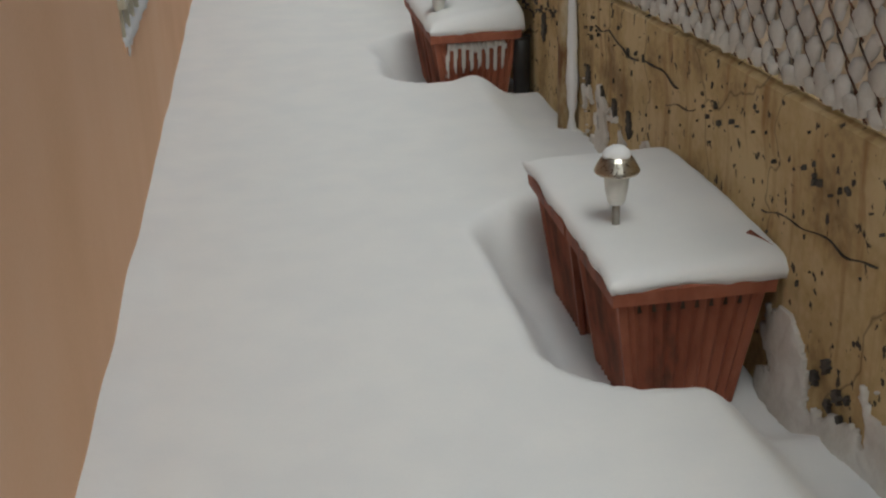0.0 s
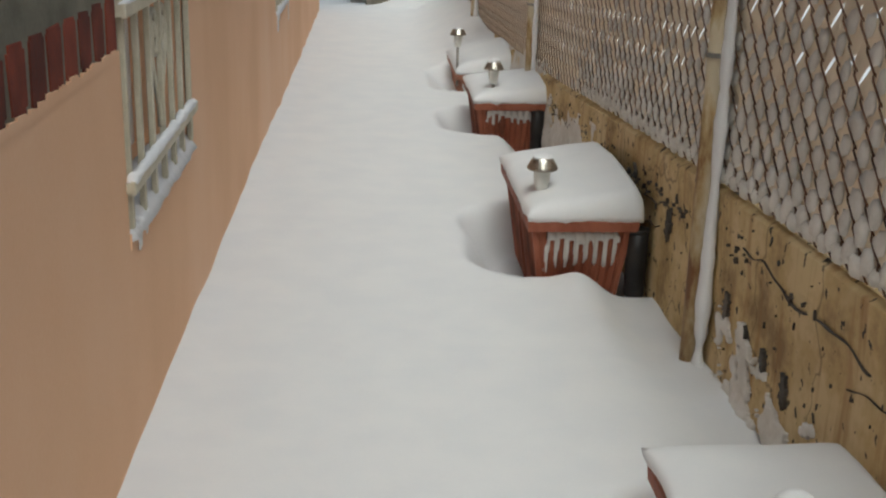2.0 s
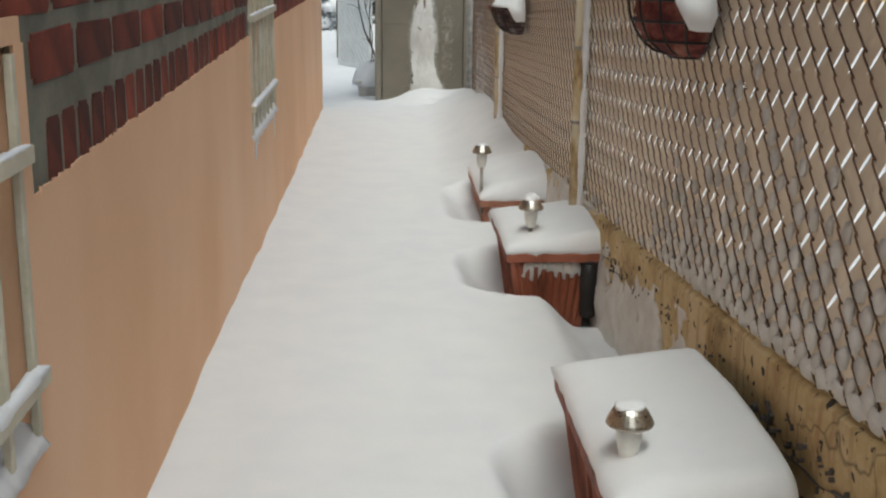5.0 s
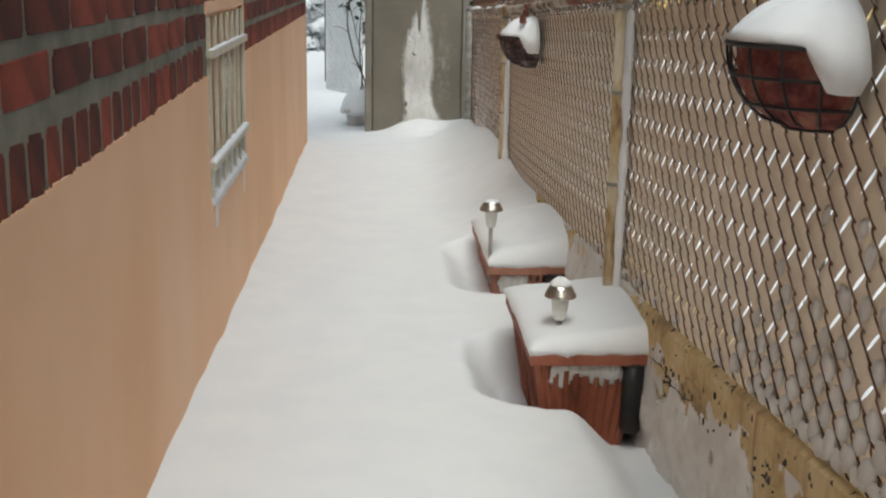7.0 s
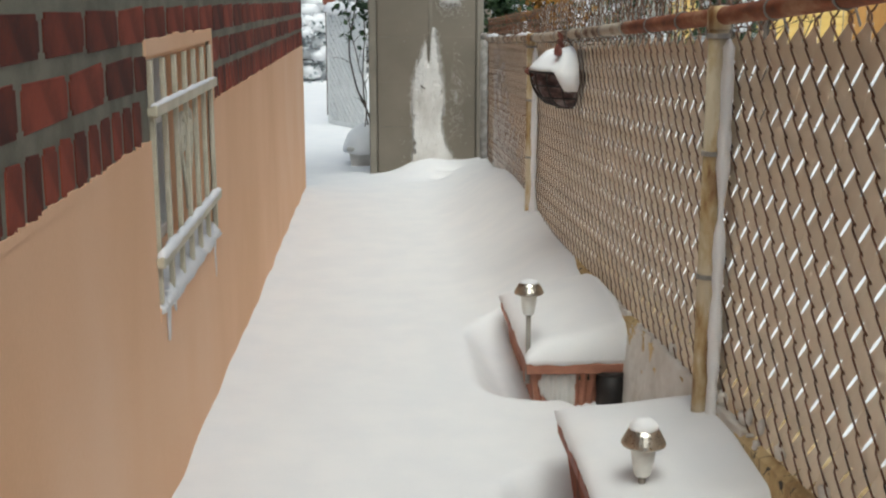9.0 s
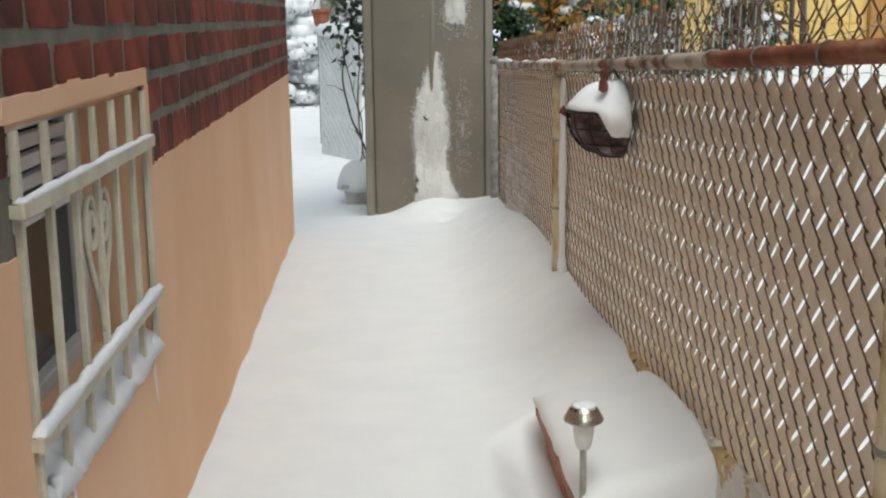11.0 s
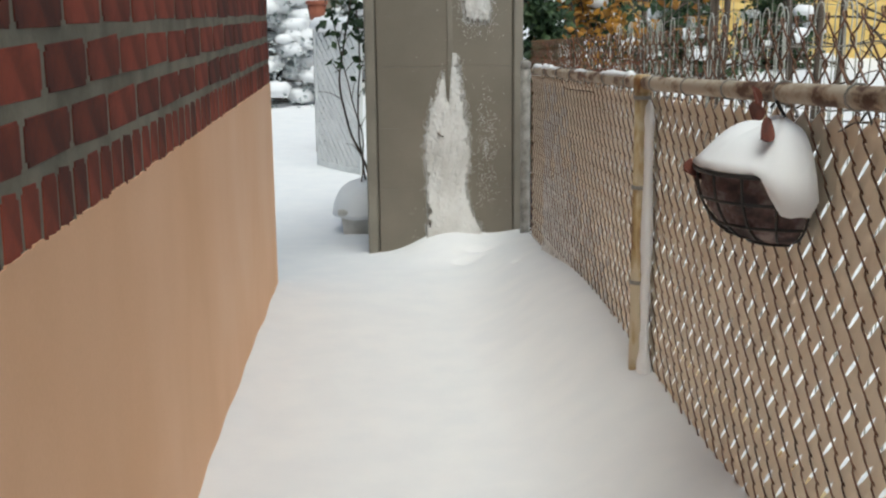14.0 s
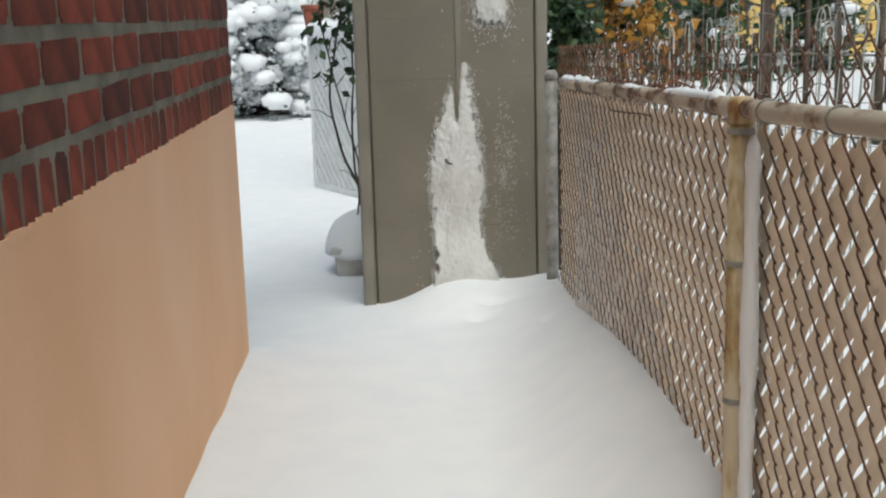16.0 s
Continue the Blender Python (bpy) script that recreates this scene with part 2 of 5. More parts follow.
# ---- plan ----
HOUSE = -0.292          # face of the stucco
WALL = 1.066            # face of the low concrete wall
CORNER = 12.58          # far corner of the house
BAND = 1.368            # foot of the brickwork
SHED_Y = 13.40
WALL_TOP = [(-4, 1.04), (1.65, 1.01), (3.0, 0.965), (3.6, 0.935), (5.0, 0.84), (6.4, 0.735), (8.0, 0.655), (10.0, 0.56), (13.4, 0.44)]
FENCE_H = 0.945
PLANTERS = [  # x0, x1, y0, y1, rim
    (0.705, 1.050, 1.945, 2.70, 0.630),
    (0.672, 1.018, 4.170, 4.94, 0.665),
    (0.705, 1.058, 6.410, 7.08, 0.608),
    (0.722, 1.058, 7.855, 8.70, 0.512),
]


def wall_top(y):
    return sum(lerp(WALL_TOP, y + d) for d in (-0.5, -0.25, 0, 0.25, 0.5)) / 5


BASE = [(-6, 0.57), (1.5, 0.535), (4, 0.49), (6, 0.475), (7, 0.445), (9, 0.40), (11, 0.385), (12.3, 0.352), (13.4, 0.33), (14.5, 0.245), (18, 0.25), (40, 0.25)]
BANK = [(7.9, 0), (8.3, 0.10), (8.8, 0.22), (9.6, 0.19), (10.4, 0.22), (11.6, 0.25), (12.6, 0.155), (13.4, 0.15), (14.5, 0.0)]
VALE = [(0, 0.08), (1.0, 0.08), (1.6, 0.14), (2.0, 0.16), (2.8, 0.06), (3.3, 0.03), (3.8, 0.07), (4.2, 0.07), (5.2, 0.10), (6.1, 0.13), (6.6, 0.12), (7.3, 0.06), (7.8, 0.08), (8.1, 0)]


def box_dist(x, y, x0, x1, y0, y1, r):
    dx = max(x0 + r - x, x - x1 + r)
    dy = max(y0 + r - y, y - y1 + r)
    return math.hypot(max(dx, 0), max(dy, 0)) + min(max(dx, dy), 0) - r


def snow_z(x, y):
    if x > 1.2:
        z = 0.5 + 0.12 * ease(1.2, 3.0, x) + 0.22 * ease(14, 24, y) + 0.10 * rough_noise(x * 0.5, y * 0.5, 7) + 0.04 * rough_noise(x * 2, y * 2, 3)
        return z
    z = lerp(BASE, y)
    z += sum(lerp(BANK, y + d) for d in (-0.3, -0.15, 0, 0.15, 0.3)) / 5 * ease(0.5, 1.1, x) ** 1.4
    z -= lerp(VALE, y) * ease(0.80, 0.98, x)
    for i, (x0, x1, y0, y1, rim) in enumerate(PLANTERS):
        front, deep = ((0.2, 0.21), (0.0, 0.20), (0.05, 0.17), (0.10, 0.11))[i]
        d = box_dist(x, y, x0 - 0.17 + 0.02 * rough_noise(y * 4, i), 1.3, y0 - front - 0.03, y1 + 0.13, 0.26)
        z -= deep * ease(0, 0.15, -d) ** 0.8 * (1 - 0.75 * ease(0.80, 0.98, x))
        if i == 1:
            z += 0.03 * math.exp(-((x - 0.84) / 0.09) ** 2 - ((y - 4.08) / 0.14) ** 2)
    z += 0.13 * math.exp(-((x - 0.62) / 0.22) ** 2) * ease(12.85, SHED_Y, y) * ease(15, 13.6, y)
    for hx, hy, hw in ((0.79, 13.08, 0.07), (0.70, 12.95, 0.05), (0.93, 12.52, 0.02)):
        z -= 0.055 * math.exp(-((x - hx) / hw) ** 2 - ((y - hy + 0.2 * (x - hx)) / 0.022) ** 2)
    if y < CORNER + 0.1:
        z += 0.02 * ease(HOUSE + 0.10, HOUSE, x) * (0.6 + rough_noise(1, y * 3))
    z += 0.010 * rough_noise(x * 1.3, y * 1.1, 1) + 0.0015 * rough_noise(x * 6, y * 5, 2)
    return z


def spread(start, stop, first, grow):
    out, v, s = [], start, first
    while abs(v) < stop:
        v += s
        s *= grow
        out.append(v)
    return out


def build_ground():
    xs = sorted([-v for v in spread(0.36, 600, 0.06, 1.22)] + list(np.arange(-0.36, 1.101, 0.02)) + spread(1.10, 600, 0.04, 1.22))
    ys = sorted([-v for v in spread(0.4, 600, 0.06, 1.25)] + list(np.arange(-0.4, 13.7, 0.025)) + spread(13.7, 900, 0.06, 1.10))
    verts = [(x, y, snow_z(x, y)) for y in ys for x in xs]
    w = len(xs)
    faces = [(j * w + i, j * w + i + 1, (j + 1) * w + i + 1, (j + 1) * w + i) for j in range(len(ys) - 1) for i in range(w - 1)]
    me = bpy.data.meshes.new("ground")
    me.from_pydata(verts, [], faces)
    me.polygons.foreach_set("use_smooth", [True] * len(me.polygons))
    me.materials.append(SNOW)
    tagged(new("ground", me), "deep wind-carved white snow covering the side passage and yards", "snow", kind="structure")


build_ground()

# ---- house ----
WINDOWS = [(3.04, 3.90, 0.955, 1.56, 1.402, 1.058), (6.945, 7.965, 0.955, 1.565, 1.438, 1.076)]  # y0, y1, z0, z1, upper bar, lower bar
BRICK_FACE = HOUSE - 0.003
COURSE, COURSE0 = 0.105, 1.478
STRETCHER, SOLDIER = 0.282, 0.1005


def band(y):
    """Height of the foot of the brickwork, lower near the first window."""
    return BAND - 0.042 * (1 - min(1, max(0, (y - 3.90) / 3.045)))


def wall_with_openings(bm, x0, x1, y0, y1, z0, z1):
    cuts = [w for w in WINDOWS]
    edge = y0
    for a, b, s, t, *_ in cuts:
        box(bm, x0, x1, edge, a, z0, z1)
        if s > z0:
            box(bm, x0, x1, a, b, z0, min(s, z1))
        if t < z1:
            box(bm, x0, x1, a, b, max(t, z0), z1)
        edge = b
    box(bm, x0, x1, edge, y1, z0, z1)


def build_house():
    bm = bmesh.new()
    wall_with_openings(bm, HOUSE - 0.34, BRICK_FACE - 0.0010, -8, CORNER - 0.012, -0.2, 3.5)
    wall = solo("wall_west", bm, MORTAR, "tall red brick house wall with grey mortar above a stucco base", "wall", kind="structure")
    bm = bmesh.new()
    wall_with_openings(bm, BRICK_FACE - 0.0005, HOUSE, -8, CORNER, -0.2, BAND)
    for v in bm.verts:
        if abs(v.co.z - BAND) < 1e-4:
            v.co.z = band(v.co.y)
    for a, b, s, t, *_ in WINDOWS:
        n = 14
        for i in range(n):
            y0 = a - 0.03 + (b - a + 0.06) * i / n
            y1 = a - 0.03 + (b - a + 0.06) * (i + 1) / n
            h = 0.010 * rough_noise(i * 1.7, a)
            box(bm, BRICK_FACE - 0.0005, HOUSE + 0.004, y0, y1, t, t + 0.038 + h)
        box(bm, BRICK_FACE - 0.0005, HOUSE + 0.003, b, b + 0.045, band(b) - 0.004, t)
        box(bm, HOUSE - 0.17, HOUSE - 0.012, b - 0.012, b + 0.001, s, t)
        box(bm, HOUSE - 0.17, HOUSE - 0.012, a - 0.001, a + 0.012, s, t)
        box(bm, HOUSE - 0.17, HOUSE - 0.012, a, b, t - 0.012, t + 0.001)
    y = -2.0
    rng = random.Random(12)
    while y < CORNER - 0.03:
        w = rng.uniform(0.015, 0.05)
        if not any(a - 0.06 < y < b + 0.06 for a, b, *_ in WINDOWS):
            h = 0.004 + 0.010 * abs(noise.noise((y * 7, 2, 2))) + rng.uniform(0, 0.004)
            q = box(bm, BRICK_FACE, HOUSE + 0.0012, y, min(y + w, CORNER), band(y) - 0.012, band(y) + h)
            q[7].co.z -= rng.uniform(0, 0.006)
            q[3].co.z = q[7].co.z
        y += w
    part("stucco_base", bm, STUCCO, wall, "peach-orange painted stucco, faintly streaked")
    bm = bmesh.new()
    box(bm, -9, HOUSE - 0.34, -8, CORNER - 0.02, -0.2, 3.5)
    box(bm, -9.2, HOUSE + 0.1, -8.2, CORNER + 0.1, 3.5, 3.7)
    solo("house_body", bm, MORTAR, "bulk of the brick house behind its side wall", "house", kind="structure")
    return wall


HOUSE_WALL = build_house()


def build_bricks(wall):
    rng = random.Random(4)

    def piece(l, h, seed):
        r = random.Random(seed)
        bm = bmesh.new()
        v = box(bm, -0.03, 0.0, -l / 2, l / 2, -h / 2, h / 2)
        for q in v:
            q.co += Vector((0, r.uniform(-0.005, 0.005), r.uniform(-0.005, 0.005)))
        front = [e for e in bm.edges if all(abs(q.co.x) < 1e-6 for q in e.verts)]
        sides = [e for e in bm.edges if abs(e.verts[0].co.x - e.verts[1].co.x) > 0.02]
        bmesh.ops.bevel(bm, geom=sides, offset=r.uniform(0.006, 0.011), segments=2, affect="EDGES")
        front = [e for e in bm.edges if all(abs(q.co.x) < 1e-6 for q in e.verts)]
        bmesh.ops.bevel(bm, geom=front, offset=0.0015, segments=1, affect="EDGES")
        return finish(bm, "brick", BRICK)

    high = COURSE - 0.029
    stretchers = [piece(STRETCHER - 0.019, high, i) for i in range(6)]
    halves = [piece(0.115, high, 20 + i) for i in range(3)]
    uprights = [piece(SOLDIER - 0.021, 0.104, 40 + i) for i in range(6)]
    spots = []

    def blocked(y, z, half):
        return any(a - half - 0.004 < y < b + half + 0.049 and s < z < t + 0.05 for a, b, s, t, *_ in WINDOWS)

    for i in range(140):
        y = CORNER - 0.045 - SOLDIER * i
        if y > -1:
            spots.append((y, band(y) + 0.050, uprights, SOLDIER / 2 - 0.006))
    for c in range(8):
        z = COURSE0 + COURSE * (c + 0.5)
        off = 0.0 if c % 2 else STRETCHER / 2
        for i in range(52):
            y = CORNER - STRETCHER / 2 + 0.005 - off - STRETCHER * i
            if y > -1:
                spots.append((y, z, stretchers, STRETCHER / 2 - 0.007))
        if off:
            spots.append((CORNER - 0.060, z, halves, 0.06))
    keep = [(*s, 1.0) for s in spots if not blocked(s[0], s[1], s[3])]
    for y, z, kinds, half in spots:                  # bricks cut to fit beside the windows
        for a, b, s, t, *_ in WINDOWS:
            if kinds is stretchers and s < z < t + 0.05:
                for lo, hi in ((y - half, min(y + half, a - 0.006)), (max(y - half, b + 0.05), y + half)):
                    if y - half < (a if hi < y + half else b + 0.049) < y + half and hi - lo > 0.045:
                        keep.append(((lo + hi) / 2, z, halves, (hi - lo) / 2, (hi - lo - 0.003) / 0.115))
    near = sorted((s for s in keep if s[0] > 3.9 and s[1] < 1.95), key=lambda s: (s[1] > 1.85, s[0] < 8))[:300]
    chosen = set((round(s[0], 4), round(s[1], 4)) for s in near)
    rest = bmesh.new()
    for y, z, kinds, half, cut in keep:
        me = rng.choice(kinds)
        x = BRICK_FACE + rng.uniform(0.0005, 0.0022)
        m = pose(x, y, z, rng.uniform(-0.6, 0.6), 0, rng.uniform(-0.4, 0.4)) @ Matrix.Diagonal((1, cut, 1, 1))
        if (round(y, 4), round(z, 4)) in chosen:
            ob = new("brick", me)
            ob.parent = wall
            ob.matrix_local = m
        else:
            n = len(rest.verts)
            rest.from_mesh(me)
            rest.verts.ensure_lookup_table()
            bmesh.ops.transform(rest, matrix=m, verts=rest.verts[n:])
    tagged(part("brickwork", rest, BRICK, wall), kind="stuff")


def build_window(i, spec):
    a, b, s, t, up, low = spec
    w = thing("window_%d" % (i + 1), "basement window with white frame behind a snow-dusted cream iron grille", "window", kind="structure")
    back = HOUSE - 0.15
    for name, q in (("window_frame", (a, a + 0.05, s, t)), ("window_frame", (b - 0.05, b, s, t)), ("window_frame", (a + 0.05, b - 0.05, t - 0.05, t)),
                    ("window_frame", (a + 0.05, b - 0.05, s, s + 0.04)), ("window_frame", (a + 0.05, b - 0.05, 1.315, 1.355))):
        bm = bmesh.new()
        rounded(bm, back - 0.05, back, q[0], q[1], q[2], q[3], 0.005)
        part(name, bm, WHITE, w)
    bm = bmesh.new()
    box(bm, back - 0.035, back - 0.029, a + 0.05, b - 0.05, s + 0.04, 1.315)
    part("pane", bm, GLASS, w, "dark glass of the lower sash")
    bm = bmesh.new()
    box(bm, back - 0.055, back - 0.05, a + 0.05, b - 0.05, 1.355, t - 0.05)
    part("pane", bm, GLASS, w)
    for k in range(4):
        bm = bmesh.new()
        z = 1.375 + k * 0.042
        rounded(bm, back - 0.045, back - 0.02, a + 0.05, b - 0.05, z, z + 0.03, 0.003)
        part("slat", bm, WHITE, w)
    bm = bmesh.new()
    box(bm, HOUSE - 0.16, HOUSE + 0.002, a, b, s - 0.03, s + 0.002)
    part("window_sill", bm, STUCCO, w)
    # iron grille standing in front of the opening
    x = HOUSE + 0.001
    n = 7
    for k in range(n):
        y = a + 0.02 + (b - a - 0.04) * k / (n - 1)
        bm = bmesh.new()
        rounded(bm, x - 0.007, x + 0.006, y - 0.009, y + 0.009, s + 0.012, t - 0.012, 0.002)
        part("bar", bm, GRILLE, w)
    for z in (up, low):
        bm = bmesh.new()
        rounded(bm, x + 0.0065, x + 0.018, a - 0.012, b + 0.012, z - 0.016, z + 0.012, 0.003)
        part("cross_bar", bm, GRILLE, w)
        for y in (a - 0.012, b + 0.002):
            bm = bmesh.new()
            box(bm, HOUSE - 0.01, x + 0.008, y, y + 0.010, z - 0.012, z + 0.008)
            part("bracket", bm, GRILLE, w)
    mid = (a + b) / 2
    mz = (up + low) / 2 + 0.075
    for sgn in (-1, 1):                              # two scrolls that meet in a point below
        pts = []
        for k in range(30):
            q = k / 29
            ang = -0.5 * math.pi + 3.1 * math.pi * (1 - q)
            r = 0.014 + 0.036 * q
            pts.append((x - 0.004, mid + sgn * (0.052 - r * math.sin(ang) * 0.9), mz + r * math.cos(ang) * 1.3))
        y1_, z1_ = pts[-1][1], pts[-1][2]
        pts += [(x - 0.004, y1_ + (mid + sgn * 0.004 - y1_) * ease(0, 1, q), z1_ - q * 0.215) for q in [k / 14 for k in range(1, 15)]]
        bm = bmesh.new()
        tube(bm, pts, 0.0065, 6)
        part("scroll", bm, GRILLE, w, smooth=True)
    # wind-blown snow lying on the bars and on the sill
    for z, h in ((up, 0.007), (low, 0.016)):
        sn = bmesh.new()
        snow_strip(sn, [(x + 0.009, a - 0.008 + (b - a + 0.016) * k / 70, z + 0.011) for k in range(71)], 0.009 if h < 0.01 else 0.012, h, 30 + i)
        solo("snow_strip", sn, SNOW, "thin line of snow lying on an iron grille bar", "snow", "snow on the window grilles", smooth=True)
    sn = bmesh.new()
    snow_strip(sn, [(HOUSE - 0.050, a + 0.005 + (b - a - 0.01) * k / 110, s - 0.002) for k in range(111)], 0.066, 0.052, 60 + i, 0.14, 0.22)
    solo("snow_drift", sn, SNOW, "uneven drift of snow piled on a window sill", "snow", "snow on the window sills", smooth=True)


def snow_strip(bm, pts, half, height, seed, rag=0.5, sway=0.7):
    """A lumpy rounded ridge of snow along pts."""
    rings = []
    for i, (x, y, z) in enumerate(pts):
        k = 0.75 + sway * noise.noise((x * 3 + seed, y * 14, z * 14)) + rag * noise.noise((seed, y * 45, z * 45))
        k = max(0.12, k) * (0.25 if i in (0, len(pts) - 1) else 1)
        rings.append([bm.verts.new((x + half * c * (0.8 + 0.3 * k), y, z + height * k * e)) for c, e in ((-1, -0.25), (-0.8, 0.5), (-0.35, 0.95), (0.2, 1), (0.7, 0.6), (1, -0.2), (0.6, -0.5), (-0.6, -0.5))])
    for a, b in zip(rings, rings[1:]):
        for j in range(8):
            bm.faces.new((a[j], a[(j + 1) % 8], b[(j + 1) % 8], b[j]))
    bm.faces.new(rings[0])
    bm.faces.new(rings[-1][::-1])


for _i, _w in enumerate(WINDOWS):
    build_window(_i, _w)


# ---- low concrete wall and chain-link fence ----
def build_low_wall():
    bm = bmesh.new()
    ys = np.arange(-4, 13.41, 0.06)
    prof = []
    for y in ys:
        t = wall_top(y)
        col = []
        for k in range(15):
            z = -0.2 + (t - 0.012 + 0.2) * k / 14
            d = 0.006 * noise.noise((3, y * 5, z * 5)) + 0.004 * noise.noise((9, y * 16, z * 16))
            if z > t - 0.16:
                d -= 0.010
            col.append(bm.verts.new((WALL + d + 0.004, y, z)))
        col.append(bm.verts.new((WALL + 0.012, y, t)))
        col.append(bm.verts.new((WALL + 0.20, y, t)))
        col.append(bm.verts.new((WALL + 0.20, y, -0.2)))
        prof.append(col)
    for a, b in zip(prof, prof[1:]):
        for j in range(len(a) - 1):
            bm.faces.new((a[j], a[j + 1], b[j + 1], b[j]))
    solo("wall_east", bm, CONCRETE, "low concrete wall with cracked peeling yellow paint", "wall", kind="structure")


build_low_wall()


def build_chips():
    """Dark spalled spots in the paint of the low wall."""
    wall = bpy.data.objects["wall_east"]
    rng = random.Random(17)
    for y, z, w, h in ((3.42, 0.665, 0.030, 0.045), (3.27, 0.655, 0.016, 0.026), (3.14, 0.640, 0.018, 0.045), (3.00, 0.635, 0.028, 0.060), (4.02, 0.690, 0.030, 0.060),
                       (1.75, 0.52, 0.016, 0.02), (1.70, 0.485, 0.02, 0.018), (1.79, 0.475, 0.014, 0.02), (1.68, 0.44, 0.016, 0.022), (1.73, 0.45, 0.01, 0.014), (1.63, 0.43, 0.014, 0.012), (1.66, 0.50, 0.008, 0.012), (2.62, 0.90, 0.012, 0.02), (5.55, 0.55, 0.02, 0.05)):
        bm = bmesh.new()
        n = 44
        ring = []
        for k in range(n):
            a = 2 * math.pi * k / n
            r = 0.62 + 0.6 * noise.noise((math.cos(a) * 2.1 + y * 7, math.sin(a) * 2.1, z * 9)) + 0.5 * noise.noise((math.cos(a) * 7, math.sin(a) * 7 + y, z * 30))
            ring.append(bm.verts.new((WALL - 0.005, y + w * r * math.cos(a), z + h * r * math.sin(a))))
        back = [bm.verts.new((WALL + 0.02, v.co.y * 1.0, v.co.z)) for v in ring]
        bm.faces.new(ring)
        for k in range(n):
            bm.faces.new((ring[k], back[k], back[(k + 1) % n], ring[(k + 1) % n]))
        part("chip", bm, GREY_RENDER, wall, "dark spalled spot in the paint")


build_chips()


def wall_face(y, z):
    return WALL + 0.004 + 0.006 * noise.noise((3, y * 5, z * 5)) + 0.004 * noise.noise((9, y * 16, z * 16)) - (0.010 if z > wall_top(y) - 0.16 else 0)


def build_cracks():
    """Open cracks and flaked spots in the paint, most of them along the ledge below the wall's top."""
    wall = bpy.data.objects["wall_east"]
    rng = random.Random(41)
    for k in range(16):
        y = rng.uniform(0.9, 6.2)
        z = wall_top(y) - rng.choice((0.10, 0.15, 0.17, 0.24, 0.30)) + rng.uniform(-0.02, 0.02)
        steep = rng.uniform(-0.25, 0.15)
        bm = bmesh.new()
        rows = []
        for i in range(rng.randint(14, 34)):
            w = 0.0017 * (0.45 + 0.9 * abs(noise.noise((i * 0.7, k, 3))))
            x = wall_face(y, z) - 0.0035
            rows.append([bm.verts.new((x, y, z - w)), bm.verts.new((x, y, z + w)), bm.verts.new((x + 0.012, y, z + w)), bm.verts.new((x + 0.012, y, z - w))])
            y += 0.016
            z += 0.016 * (steep - 0.04) + 0.012 * noise.noise((y * 11, k, 1))
        for a, b in zip(rows, rows[1:]):
            for j in range(4):
                bm.faces.new((a[j], a[(j + 1) % 4], b[(j + 1) % 4], b[j]))
        bm.faces.new(rows[0])
        bm.faces.new(rows[-1][::-1])
        part("crack", bm, GREY_RENDER, wall, "dark open crack in the paint")
    bm = bmesh.new()
    for k in range(330):
        y = rng.uniform(0.8, 6.4)
        drop = 0.13 + 0.05 * noise.noise((y * 2, 5, 5)) + rng.gauss(0, 0.022) if k % 3 else rng.uniform(0.02, 0.40)
        z = wall_top(y) - drop
        if noise.noise((y * 3.3, z * 3, 2)) < -0.05 and k % 3:
            continue
        r = rng.uniform(0.0025, 0.0075) * (1 if k % 3 else 0.7)
        tall = rng.uniform(0.7, 2.2)
        x = wall_face(y, z) - 0.004
        n = 7
        front = [bm.verts.new((x, y + r * q * math.cos(2 * math.pi * i / n), z + r * tall * q * math.sin(2 * math.pi * i / n))) for i, q in enumerate(rng.uniform(0.35, 1.2) for _ in range(n))]
        rear = [bm.verts.new((x + 0.014, v.co.y, v.co.z)) for v in front]
        bm.faces.new(front)
        for i in range(n):
            bm.faces.new((front[i], rear[i], rear[(i + 1) % n], front[(i + 1) % n]))
    tagged(part("flaked_spots", bm, GREY_RENDER, wall, "small dark spots where paint has flaked"), kind="stuff")


build_cracks()
PITCH, RISE = 0.082, 0.091   # width and height of one opening of the mesh
FX = WALL + 0.012       # plane of the mesh
POSTS = [0.12, 3.60, 6.90, 10.28]
F0, F1, RAIL_END = -1.6, 13.16, 12.76


